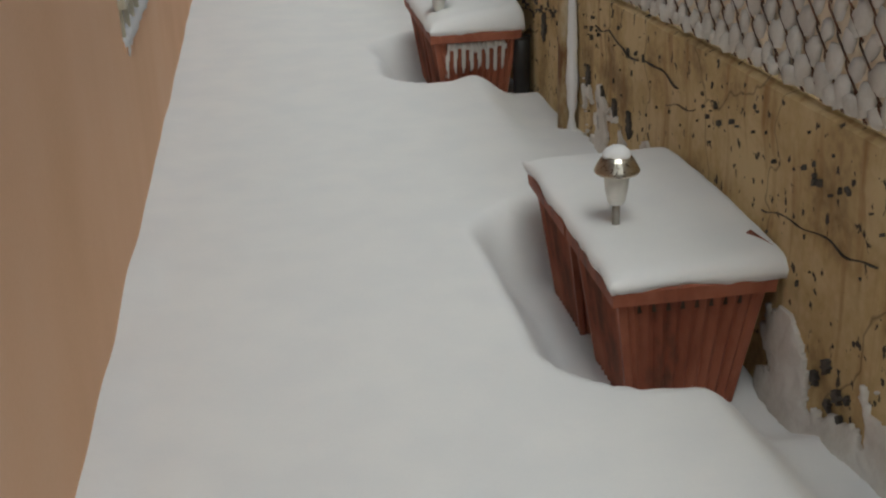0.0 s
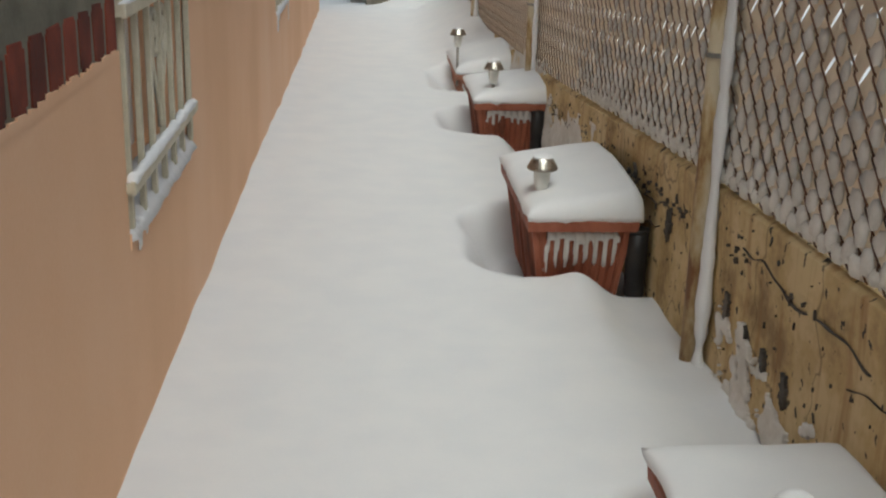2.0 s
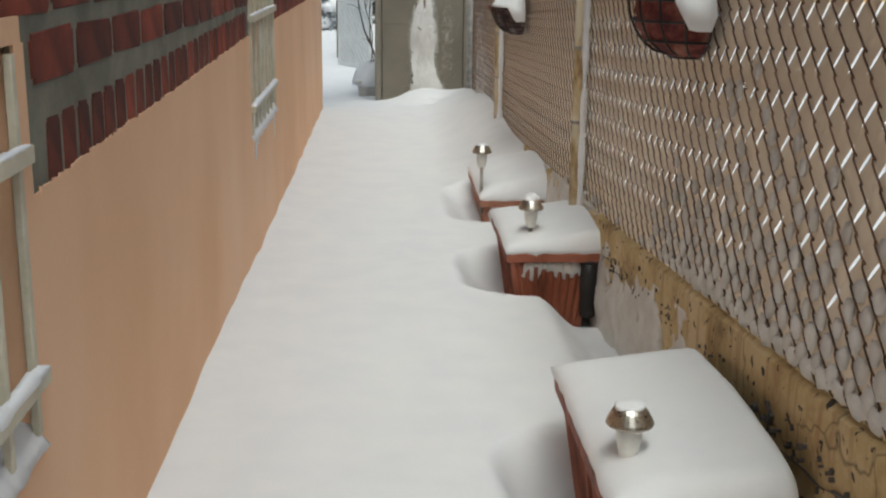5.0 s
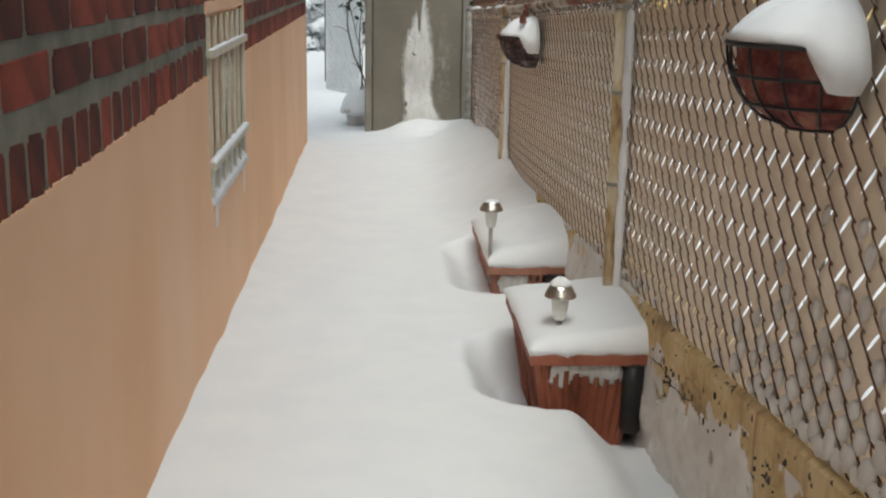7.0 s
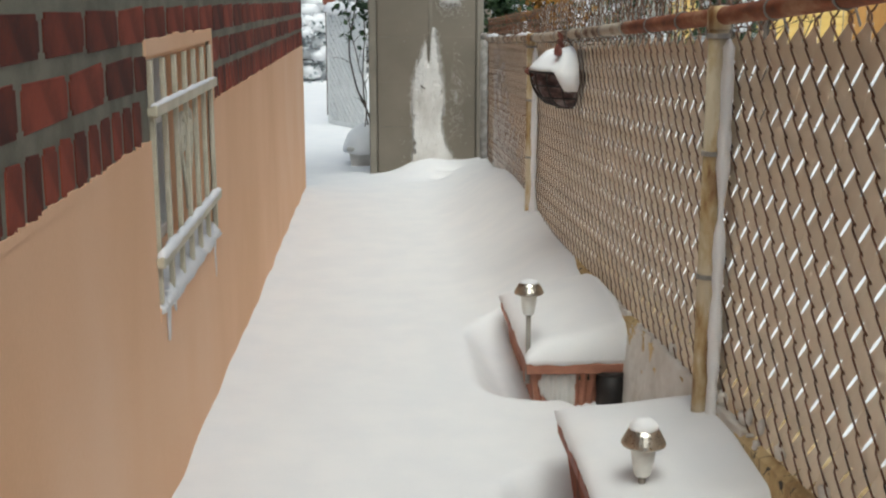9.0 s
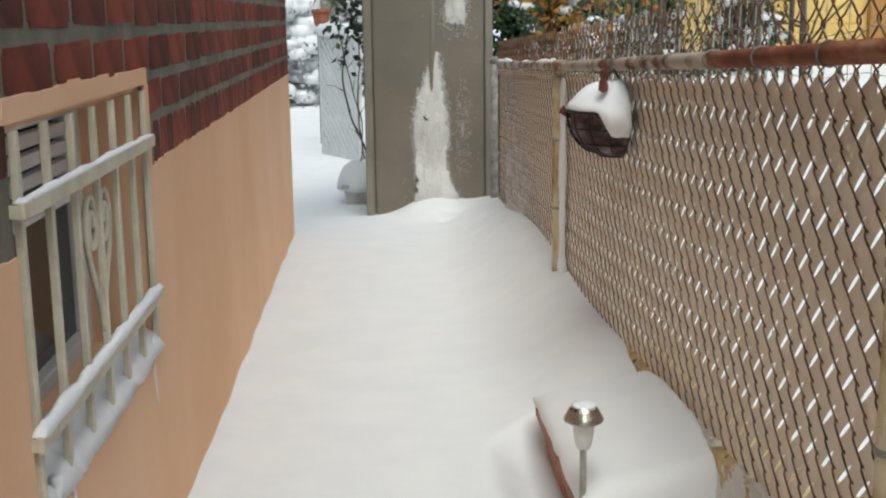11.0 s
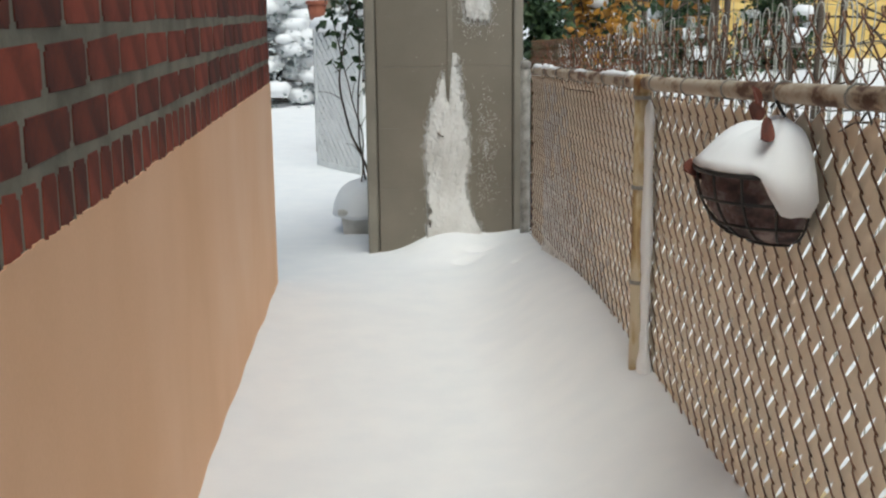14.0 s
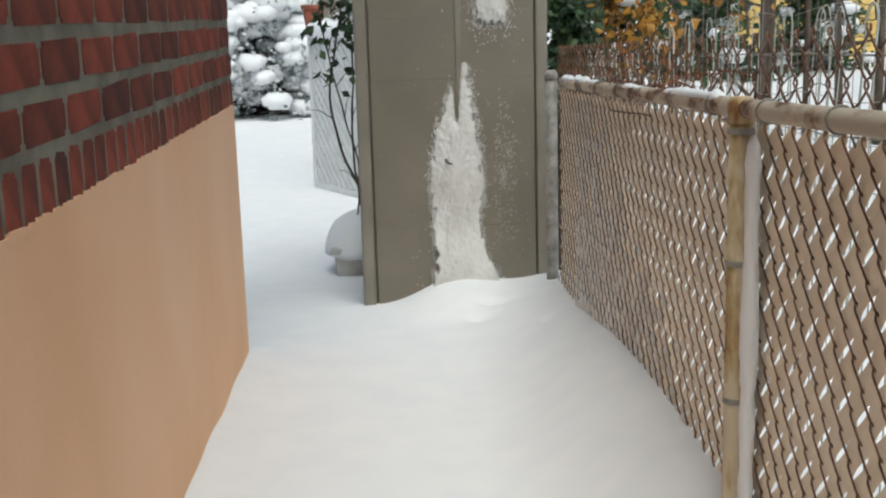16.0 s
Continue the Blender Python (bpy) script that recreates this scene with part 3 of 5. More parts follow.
def build_fence():
    f = thing("chain_link_fence", "rusty chain-link fence woven with beige diagonal privacy slats", "fence")
    for y in POSTS:
        bm = bmesh.new()
        top = wall_top(y) + FENCE_H
        tube(bm, [(1.036, y, 0.05), (1.036, y, top - 0.01)], 0.024, 14)
        p = part("post", bm, POST, f, "cream-painted steel post with rust showing", smooth=True)
        for dz in (0.045, 0.32, 0.62):
            bm = bmesh.new()
            tube(bm, [(1.036, y, top - dz - 0.006), (1.036, y, top - dz + 0.006)], 0.0275, 14)
            part("band", bm, STAKE, p)
        bm = bmesh.new()
        revolve(bm, [(0.028, top - 0.03), (0.029, top + 0.012), (0.022, top + 0.024)], 1.036, y, 14)
        part("cap", bm, POST, p, smooth=True)
    for y0, y1, mat, lab in ((F0, 7.95, RUST, "brown rusted top rail"), (7.95, RAIL_END, RAIL, "cream top rail with flaking paint")):
        bm = bmesh.new()
        n = max(2, int((y1 - y0) / 0.1))
        tube(bm, [(1.042, y0 + (y1 - y0) * k / n, wall_top(y0 + (y1 - y0) * k / n) + FENCE_H) for k in range(n + 1)], 0.021, 12)
        part("top_rail", bm, mat, f, lab, smooth=True)
    bm = bmesh.new()
    tube(bm, [(1.052, 13.22, 0.05), (1.052, 13.22, wall_top(13.22) + FENCE_H + 0.02)], 0.028, 12)
    end = part("end_post", bm, STAKE, f, "grey weathered end post", smooth=True)
    bm = bmesh.new()
    revolve(bm, [(0.031, wall_top(13.22) + FENCE_H), (0.031, wall_top(13.22) + FENCE_H + 0.03), (0.018, wall_top(13.22) + FENCE_H + 0.045)], 1.052, 13.22, 12)
    part("cap", bm, STAKE, end, smooth=True)
    # wires: two bent strands a column on one mesh, passing before and behind the slats
    rows = int((FENCE_H + 0.165) / (RISE / 2))

    def strands():
        bm = bmesh.new()
        for twin in (0, 1):
            pts = []
            for k in range(rows * 6 + 1):
                q = k / 6
                tri = abs(((q + twin) % 2) - 1) * 2 - 1
                front = (q + twin) % 2 >= 1
                bent = 2 * ((tri + 1) / 2) ** (1.45 if front else 0.9) - 1
                yy = PITCH * 0.25 * (1.42 * bent - 0.12 * bent ** 3)
                wave = math.sin((q + twin) * math.pi)
                x = 0.0062 * math.tanh(2.2 * wave) - 0.0008
                pts.append((x, yy + (twin - 0.5) * PITCH / 2, q * RISE / 2))
            tube(bm, pts, 0.0022, 5)
        return finish(bm, "wire", WIRE, True)

    doubled = strands()
    count = int((F1 - F0) / PITCH)
    for i in range(count):
        y = F0 + PITCH * (i + 0.5)
        ob = new("wire", doubled)
        ob.parent = f
        ob.matrix_local = pose(FX, y, wall_top(y) + 0.004)
    # slats: strips woven slantwise, over one strand and under the next, pinched at every crossing
    run = FENCE_H - 0.035
    n = 100
    lean = PITCH / RISE
    fall = (wall_top(F1 - 1) - wall_top(F0 + 1)) / (F1 - F0 - 2)

    def strip(k0):
        bs = bmesh.new()
        rows_ = []
        for k in range(k0, n + 1):
            z = run * k / n
            c = (z / RISE + 0.5) % 1.0                 # 0.5 at a crossing
            gap = 0.0118 * max(0, 1 - ((c - 0.5) / 0.42) ** 2)
            half = PITCH / 2 + 0.002 - gap
            if k > n - 4:
                half *= 0.45 + 0.16 * (n - k)
            x = 0.0012 * math.sin(z / RISE * 2 * math.pi)
            mid = -z * lean
            rows_.append([bs.verts.new((x + dx, mid + e * half, z + fall * mid)) for dx, e in ((0.0, -1), (-0.0015, 0), (0.0, 1), (0.001, 1), (0.001, -1))])
        for p, q in zip(rows_, rows_[1:]):
            for k in range(5):
                bs.faces.new((p[k], p[(k + 1) % 5], q[(k + 1) % 5], q[k]))
        bs.faces.new(rows_[0])
        bs.faces.new(rows_[-1])
        return finish(bs, "slat", SLAT)

    whole = strip(0)
    for i in range(count + 1 + int(run * lean / PITCH)):
        y = F0 + PITCH * (i + 0.5)
        over = y - (F1 - 0.04)
        ob = new("slat", strip(min(n - 3, int(over / lean / run * n) + 1)) if over > 0 else whole)
        ob.parent = f
        ob.matrix_local = pose(FX + 0.0008 * noise.noise((i * 0.9, 5, 2)), y, wall_top(y) + 0.004 if over <= 0 else wall_top(F1 - 0.04) + fall * over + 0.004)
    for i in range(40):
        y = F0 + 0.2 + 0.36 * i
        if y > RAIL_END - 0.1:
            break
        z = wall_top(y) + FENCE_H
        bm = bmesh.new()
        tube(bm, [(1.042 + 0.0235 * math.cos(a), y + 0.012 * math.sin(a / 2), z + 0.0235 * math.sin(a)) for a in [k * 0.6 for k in range(10)]] + [(FX, y + 0.03, z - 0.05)], 0.0025, 5)
        part("tie", bm, STAKE, f, smooth=True)
    return f


build_fence()


# ---- shed ----
def build_shed():
    s = thing("storage_shed", "tall taupe resin storage shed with double doors, snow blown against it", "shed", at=(0.61, SHED_Y + 0.4, 0.3))
    m = Matrix.Translation((-0.61, -SHED_Y - 0.4, -0.3))

    def add(name, q, mat, r=0.004, label=""):
        bm = bmesh.new()
        rounded(bm, *q, r)
        bmesh.ops.transform(bm, matrix=m, verts=bm.verts)
        return part(name, bm, mat, s, label)

    add("body", (0.20, 1.03, SHED_Y + 0.03, SHED_Y + 0.80, 0.1, 2.30), SHED)
    add("corner_trim", (0.165, 0.225, SHED_Y - 0.004, SHED_Y + 0.06, 0.1, 2.30), TRIM, 0.012)
    add("corner_trim", (1.005, 1.062, SHED_Y - 0.004, SHED_Y + 0.06, 0.1, 2.30), TRIM, 0.012)
    add("corner_trim", (0.165, 0.225, SHED_Y + 0.75, SHED_Y + 0.81, 0.1, 2.30), TRIM, 0.012)
    add("roof", (0.12, 1.10, SHED_Y - 0.05, SHED_Y + 0.86, 2.30, 2.38), TRIM, 0.02)
    for x0, x1 in ((0.236, 0.642), (0.650, 0.996)):
        for k in range(6):
            lo, hi = ((0.12, 0.7072), (0.7080, 1.0556), (1.0564, 1.4026), (1.4034, 1.6826), (1.6834, 1.9826), (1.9834, 2.28))[k]
            bm = bmesh.new()
            rounded(bm, x0, x1, SHED_Y - 0.001, SHED_Y + 0.03, lo, hi, 0.0008)
            bmesh.ops.transform(bm, matrix=m, verts=bm.verts)
            part("panel", bm, SHED, s)
    add("astragal", (0.632, 0.660, SHED_Y - 0.010, SHED_Y + 0.002, 0.3, 2.28), TRIM, 0.004)
    return s


build_shed()


def build_bin():
    o = thing("plastic_bin", "dark blue plastic bin wedged between shed and fence", "bin", at=(1.175, 13.66, 0.1))
    bm = bmesh.new()
    revolve(bm, [(0.075, 0.0), (0.085, 0.01), (0.098, 0.55)], sides=24)
    part("body", bm, BLUE_PLASTIC, o, smooth=True)
    bm = bmesh.new()
    revolve(bm, [(0.100, 0.55), (0.106, 0.555), (0.106, 0.585), (0.095, 0.60), (0.02, 0.612)], sides=24)
    part("lid", bm, BLUE_PLASTIC, o, smooth=True)


build_bin()


# ---- planters with solar lights ----
def build_planter(x0, x1, y0, y1, rim, label, plastic=POT):
    """A tapered fluted plastic box."""
    cx, cy = (x0 + x1) / 2, (y0 + y1) / 2
    p = thing("planter_box", label, "planter", "planter boxes along the wall", at=(cx, cy, rim - 0.34))
    hx, hy = (x1 - x0) / 2, (y1 - y0) / 2
    bm = bmesh.new()

    def outline(z, inset, flute):
        pts = []
        for side in range(4):
            n = 40
            for k in range(n):
                q = -1 + 2 * k / n
                wave = flute * (0.5 - 0.5 * math.cos(2 * math.pi * k / n * 10)) if 0.06 < k / n < 0.94 else 0
                ax, ay = hx - inset, hy - inset
                if side == 0:
                    pts.append((q * ax, -ay + wave, z))
                elif side == 1:
                    pts.append((ax - wave, q * ay, z))
                elif side == 2:
                    pts.append((-q * ax, ay - wave, z))
                else:
                    pts.append((-ax + wave, -q * ay, z))
        return [bm.verts.new(v) for v in pts]

    rings = [outline(0.0, 0.060, 0.012), outline(0.14, 0.040, 0.013), outline(0.295, 0.018, 0.013), outline(0.302, 0.016, 0.0)]
    for a, b in zip(rings, rings[1:]):
        for j in range(len(a)):
            bm.faces.new((a[j], a[(j + 1) % len(a)], b[(j + 1) % len(a)], b[j]))
    bm.faces.new(rings[0][::-1])
    part("body", bm, plastic, p)
    bm = bmesh.new()
    rr = [outline(z, i, 0) for z, i in ((0.298, 0.015), (0.302, 0.002), (0.332, 0.0), (0.338, 0.004), (0.338, 0.022), (0.28, 0.034))]
    for a, b in zip(rr, rr[1:]):
        for j in range(len(a)):
            bm.faces.new((a[j], a[(j + 1) % len(a)], b[(j + 1) % len(a)], b[j]))
    part("rim", bm, plastic, p)
    bm = bmesh.new()
    box(bm, -hx + 0.03, hx - 0.03, -hy + 0.03, hy - 0.03, 0.27, 0.30)
    part("soil", bm, BARK, p)
    return p


def build_cap(x0, x1, y0, y1, rim, dome, seed, lip=0.022):
    """A pillow of snow over the boxes, leaning against the wall."""
    bm = bmesh.new()
    nx, ny = 30, 44
    xa, xb, ya, yb = x0 - 0.004, x1 + (0.030 if x1 > 1.04 else 0.012), y0 - 0.004, y1 + 0.03
    grid = []
    for j in range(ny + 1):
        row = []
        for i in range(nx + 1):
            u, v = i / nx, j / ny
            eu, ev = min(u * 0.36 / 0.075, (1 - u) * 0.36 / 0.045 + 0.15, 1), min(v * 0.78 / 0.06, (1 - v) * 0.78 / 0.12, 1)
            e = math.sqrt(max(0, 1 - (1 - eu) ** 2)) * math.sqrt(max(0, 1 - (1 - max(0, ev)) ** 2))
            x, y = xa + (xb - xa) * u, ya + (yb - ya) * v
            h = 0.012 + e * (lip + dome * math.sin(math.pi * min(1, 0.22 + 0.6 * v)) * (0.12 + 1.0 * u))
            h += 0.008 * e * rough_noise(x * 5 + seed, y * 5)
            wob = 0.006 * rough_noise(x * 12, y * 12, seed)
            row.append(bm.verts.new((x + wob * (1 - eu), y + wob * (1 - max(0, ev)), rim + h)))
        grid.append(row)
    for a, b in zip(grid, grid[1:]):
        for i in range(nx):
            bm.faces.new((a[i], a[i + 1], b[i + 1], b[i]))
    loop = grid[0] + [r[-1] for r in grid[1:]] + grid[-1][-2::-1] + [r[0] for r in grid[-2:0:-1]]
    low = []
    for k, v in enumerate(loop):
        d = 0.016 + 0.010 * rough_noise(v.co.x * 30, v.co.y * 30, seed)
        low.append(bm.verts.new((v.co.x + (0.006 if v.co.x < x0 + 0.01 else 0), v.co.y + (0.006 if v.co.y < y0 + 0.01 else 0), rim - d + 0.008)))
    n = len(loop)
    for k in range(n):
        bm.faces.new((loop[k], low[k], low[(k + 1) % n], loop[(k + 1) % n]))
    bm.faces.new(low)
    solo("snow_mound", bm, SNOW, "rounded cap of snow lying over a pair of planter boxes", "snow", "snow caps on the planters", smooth=True)


def build_light(x, y, ztop, zbase, lump):
    o = thing("solar_light", "stainless steel solar path light pushed into a snowy planter", "garden light", "solar lights in the planters", at=(x, y, zbase - 0.12))
    top = ztop - zbase + 0.12
    bm = bmesh.new()
    revolve(bm, [(0.047, top - 0.004), (0.049, top), (0.047, top + 0.006), (0.036, top + 0.026), (0.029, top + 0.034), (0.020, top + 0.036)], sides=28)
    part("shade", bm, STEEL, o, "brushed steel cone cap", smooth=False)
    bm = bmesh.new()
    revolve(bm, [(0.015, top - 0.076), (0.019, top - 0.070), (0.024, top - 0.045), (0.028, top - 0.005), (0.027, top - 0.003)], sides=24)
    part("lens", bm, FROST, o, "frosted tapered lens", smooth=True)
    bm = bmesh.new()
    tube(bm, [(0, 0, 0.0), (0, 0, top - 0.076)], 0.0085, 10)
    part("stake", bm, STAKE, o, smooth=True)
    bm = bmesh.new()
    revolve(bm, [(0.030, top + 0.030), (0.031, top + 0.037), (0.026, top + 0.034 + lump * 0.6), (0.014, top + 0.036 + lump), (0.003, top + 0.037 + lump)], sides=16)
    for v in bm.verts:
        v.co.xy *= 1 + 0.15 * noise.noise((v.co.x * 40 + x, v.co.y * 40 + y, v.co.z * 40))
    bmesh.ops.transform(bm, matrix=Matrix.Translation((x, y, zbase - 0.12)), verts=bm.verts)
    solo("snow_lump", bm, SNOW, "small lump of snow on a solar light", "snow", "snow lumps on the solar lights", smooth=True)


DOMES = (0.024, 0.080, 0.060, 0.115)
for _i, (_x0, _x1, _y0, _y1, _rim) in enumerate(PLANTERS):
    _mid = (_y0 + _y1) / 2
    build_planter(_x0, _x1, _y0, _mid - 0.008, _rim, "brown-red fluted plastic planter box half buried in snow" if _i < 3 else "faded salmon plastic planter box half buried in snow", POT if _i < 3 else PALE_POT)
    build_planter(_x0, _x1, _mid + 0.008, _y1, _rim, "brown-red plastic planter box standing behind its twin in snow" if _i < 3 else "faded salmon plastic planter box behind its twin in snow", POT if _i < 3 else PALE_POT)
    build_cap(_x0, _x1, _y0, _y1, _rim, DOMES[_i], 11 * _i, (0.016, 0.022, 0.022, 0.030)[_i])
for _x, _y, _zt, _zb, _l in ((0.787, 2.20, 0.790, 0.66, 0.018), (0.732, 4.33, 0.790, 0.68, 0.008), (0.807, 6.53, 0.755, 0.63, 0.020), (0.731, 7.90, 0.745, 0.55, 0.006)):
    build_light(_x, _y, _zt, _zb, _l)



def build_shard():
    bm = bmesh.new()
    rounded(bm, -0.028, 0.028, -0.045, 0.045, -0.006, 0.006, 0.003)
    for v in bm.verts:
        v.co.z += 0.35 * v.co.x * v.co.x / 0.03 + 0.004 * noise.noise(v.co * 40)
        v.co.y *= 1 - 6 * max(0, v.co.x)
    ob = solo("pot_shard", bm, POT, "broken red-brown planter rim piece lying on the snow cap", "shard")
    ob.matrix_world = pose(1.034, 2.03, 0.650, 14, -42, 10)


build_shard()


# ---- snow on the fence ----
def build_fence_snow():
    """Small pillows of snow caught in the openings of the mesh, thickest low down."""
    rng = random.Random(8)
    ball = [(math.cos(a) * math.cos(e), math.sin(a) * math.cos(e), math.sin(e)) for e in (-0.9, -0.3, 0.3, 0.9) for a in [k * math.pi / 3 for k in range(6)]]
    verts, faces = [], []
    n_rows = int(FENCE_H / (RISE / 2))
    for i in range(int((RAIL_END - 0.06 - F0) / (PITCH / 2))):
        y = F0 + PITCH / 2 * i
        for k in range(n_rows):
            if (i + k) % 2:
                continue
            h = k / n_rows
            cover = lerp([(-2, 0.90), (2.0, 0.82), (4.5, 0.72), (6.0, 0.48), (8.0, 0.26), (10.6, 0.30), (11.4, 0.66), (12.2, 0.95), (13, 1.0)], y)
            level = cover * 1.05 + 0.25 * noise.noise((y * 0.9, h * 2, 4)) - h * (0.55 + 0.5 * (1 - cover))
            if 0.30 + 0.4 * rng.random() > level:
                continue
            size = (0.55 + 0.45 * min(1, max(0, level))) * rng.uniform(0.8, 1.15)
            z = wall_top(y) + RISE / 2 * k - 0.002 + (0.028 if k == 0 else 0)
            o = len(verts)
            for bx, by, bz in ball:
                j = 1 + 0.45 * noise.noise((bx * 1.5 + i, by * 1.5 + k, bz))
                fat = 1 + 1.3 * max(0, 0.14 - h) / 0.14
                verts.append((FX - 0.003 + bx * 0.0064 * size * j * fat, y + by * 0.036 * size * j, z + bz * 0.036 * size * j * (0.7 if k == 0 else 1) - 0.010 * by * (k > 0)))
            for e in range(3):
                for a in range(6):
                    faces.append((o + e * 6 + a, o + e * 6 + (a + 1) % 6, o + e * 6 + 6 + (a + 1) % 6, o + e * 6 + 6 + a))
            faces.append(tuple(o + a for a in range(5, -1, -1)))
            faces.append(tuple(o + 18 + a for a in range(6)))
    me = bpy.data.meshes.new("fence_snow")
    me.from_pydata(verts, [], faces)
    me.polygons.foreach_set("use_smooth", [True] * len(me.polygons))
    me.materials.append(SHADED_CRUST)
    tagged(new("fence_snow", me), "clumps of wind-blown snow caught in the chain-link mesh", "snow", kind="stuff")


build_fence_snow()


def snow_column(x, y, z0, z1, rx, ry, seed, label, group):
    """An upright lumpy ridge of snow clinging to something."""
    bm = bmesh.new()
    rings = []
    n = int((z1 - z0) / 0.02)
    for k in range(n + 1):
        z = z0 + (z1 - z0) * k / n
        w = (0.8 + 0.5 * noise.noise((seed, 1, z * 7)) + 0.25 * noise.noise((seed, 2, z * 25))) * (0.3 if k == n else 1) * (1.0 + 0.5 * max(0, 1 - k / n * 3))
        rings.append([bm.verts.new((x + rx * w * math.cos(a), y + ry * w * math.sin(a), z)) for a in [2 * math.pi * j / 10 for j in range(10)]])
    for a, b in zip(rings, rings[1:]):
        for j in range(10):
            bm.faces.new((a[j], a[(j + 1) % 10], b[(j + 1) % 10], b[j]))
    bm.faces.new(rings[0][::-1])
    bm.faces.new(rings[-1])
    solo("snow_ridge", bm, SNOW, label, "snow", group, smooth=True)


for _k, _y in enumerate(POSTS):
    snow_column(1.050, _y - 0.040, snow_z(1.0, _y) - 0.1, wall_top(_y) + FENCE_H - 0.05, 0.017, 0.034, _k * 3.1, "upright ridge of snow clinging to a fence post", "snow on the fence posts")

for _k, (_a, _b, _w) in enumerate(((12.15, 12.74, 0.018), (11.95, 12.1, 0.013), (10.45, 10.95, 0.016), (11.2, 11.5, 0.010))):
    _bm = bmesh.new()
    snow_strip(_bm, [(1.044, _a + (_b - _a) * k / 24, wall_top(_a + (_b - _a) * k / 24) + FENCE_H + 0.016) for k in range(25)], 0.018, _w, 90 + _k)
    solo("snow_strip", _bm, SNOW, "strip of snow lying along the fence rail", "snow", "snow on the fence rail", smooth=True)


# ---- snow plastered on the shed ----
def build_plaster():
    """Wind-blown crust on the doors: a thin core with a fringe of separate flecks."""
    left = [(0.30, 0.40), (0.42, 0.49), (0.55, 0.515), (0.70, 0.505), (0.90, 0.492), (1.05, 0.498), (1.19, 0.535), (1.30, 0.58), (1.48, 0.655)]
    right = [(0.30, 0.90), (0.45, 0.83), (0.56, 0.775), (0.70, 0.735), (0.90, 0.762), (1.10, 0.742), (1.30, 0.712), (1.45, 0.695), (1.48, 0.68)]

    def cover(x, z):
        ragged = 0.016 * noise.noise((x * 26, z * 11, 1)) + 0.020 * noise.noise((x * 70, z * 34, 3))
        inside = min(x - lerp(left, z), lerp(right, z) - x) if z < 1.475 else -1
        notch = 0.10 * math.exp(-((x - 0.632) / 0.013) ** 2) * ease(1.12, 1.24, z)
        upper = min(x - 0.70, 0.90 - x, (z - 1.62) * 0.8) - 0.02
        return max(inside - notch, upper) + ragged

    bm = bmesh.new()
    nx, nz = 130, 320
    x0, x1, z0, z1 = 0.36, 0.95, 0.32, 2.0
    grid = {}
    for j in range(nz + 1):
        z = z0 + (z1 - z0) * j / nz
        for i in range(nx + 1):
            x = x0 + (x1 - x0) * i / nx
            t = cover(x, z) - 0.010
            if t > 0:
                grid[i, j] = bm.verts.new((x, SHED_Y - 0.0125 - 0.018 * ease(0, 0.10, t) - 0.003 * noise.noise((x * 60, z * 60, 2)) - 0.05 * ease(0.75, 0.45, z), z))
    for (i, j), v in grid.items():
        q = [grid.get(k) for k in ((i, j), (i + 1, j), (i + 1, j + 1), (i, j + 1))]
        if all(q):
            bm.faces.new(q)
    bmesh.ops.delete(bm, geom=[v for v in bm.verts if not v.link_faces], context="VERTS")
    rim = [e for e in bm.edges if len(e.link_faces) == 1]
    out = bmesh.ops.extrude_edge_only(bm, edges=rim)["geom"]
    for v in out:
        if isinstance(v, bmesh.types.BMVert):
            v.co.y = SHED_Y + 0.001
    rng = random.Random(77)
    verts, faces = [], []
    while len(verts) < 4 * 11000:
        x, z = rng.uniform(0.40, 0.97), rng.uniform(0.36, 2.0)
        t = cover(x, z)
        chance = max(0, 1 + (t - 0.01) / 0.030) ** 1.5
        wisp = 0.20 * math.exp(-((x - 0.85) / 0.045) ** 2) * ease(0.55, 0.7, z) * ease(1.35, 1.0, z) * (0.4 + 2.4 * max(0, noise.noise((x * 24, z * 15, 8))))
        soft = 0.5 * math.exp(-((x - 0.80) / 0.07) ** 2) * ease(1.52, 1.75, z)
        if t > 0.03 or rng.random() > max(chance, wisp, soft, 0.002):
            continue
        away = Vector((x - 0.62, 0, z - 0.45 + 0.25)).normalized()
        side = Vector((away.z, 0, -away.x))
        size = rng.uniform(0.0007, 0.0027)
        c = Vector((x, SHED_Y - 0.0015, z))
        long_ = rng.uniform(1.0, 2.6)
        verts += [c - away * size * long_, c + side * size, c + away * size * long_ * 1.3, c - side * size * 0.8 + Vector((0, -0.003, 0))]
        o = len(verts) - 4
        faces += [(o, o + 1, o + 3), (o + 1, o + 2, o + 3), (o, o + 3, o + 2), (o, o + 2, o + 1)]
    me = bpy.data.meshes.new("snow_flecks")
    me.from_pydata([tuple(v) for v in verts], [], faces)
    me.materials.append(DUST)
    tagged(new("snow_flecks", me), "fine flecks of wind-blown snow round the plume on the shed", "snow", kind="stuff")
    solo("snow_patch", bm, DUST, "plume of wind-blown snow stuck to the shed doors", "snow", smooth=True)
    bm = bmesh.new()
    tube(bm, [(0.572, SHED_Y - 0.030, 1.030), (0.586, SHED_Y - 0.046, 1.014), (0.602, SHED_Y - 0.040, 1.010)], 0.005, 6)
    solo("twig", bm, BARK, "short dark twig frozen into the snow on the shed", "twig", smooth=True)


build_plaster()


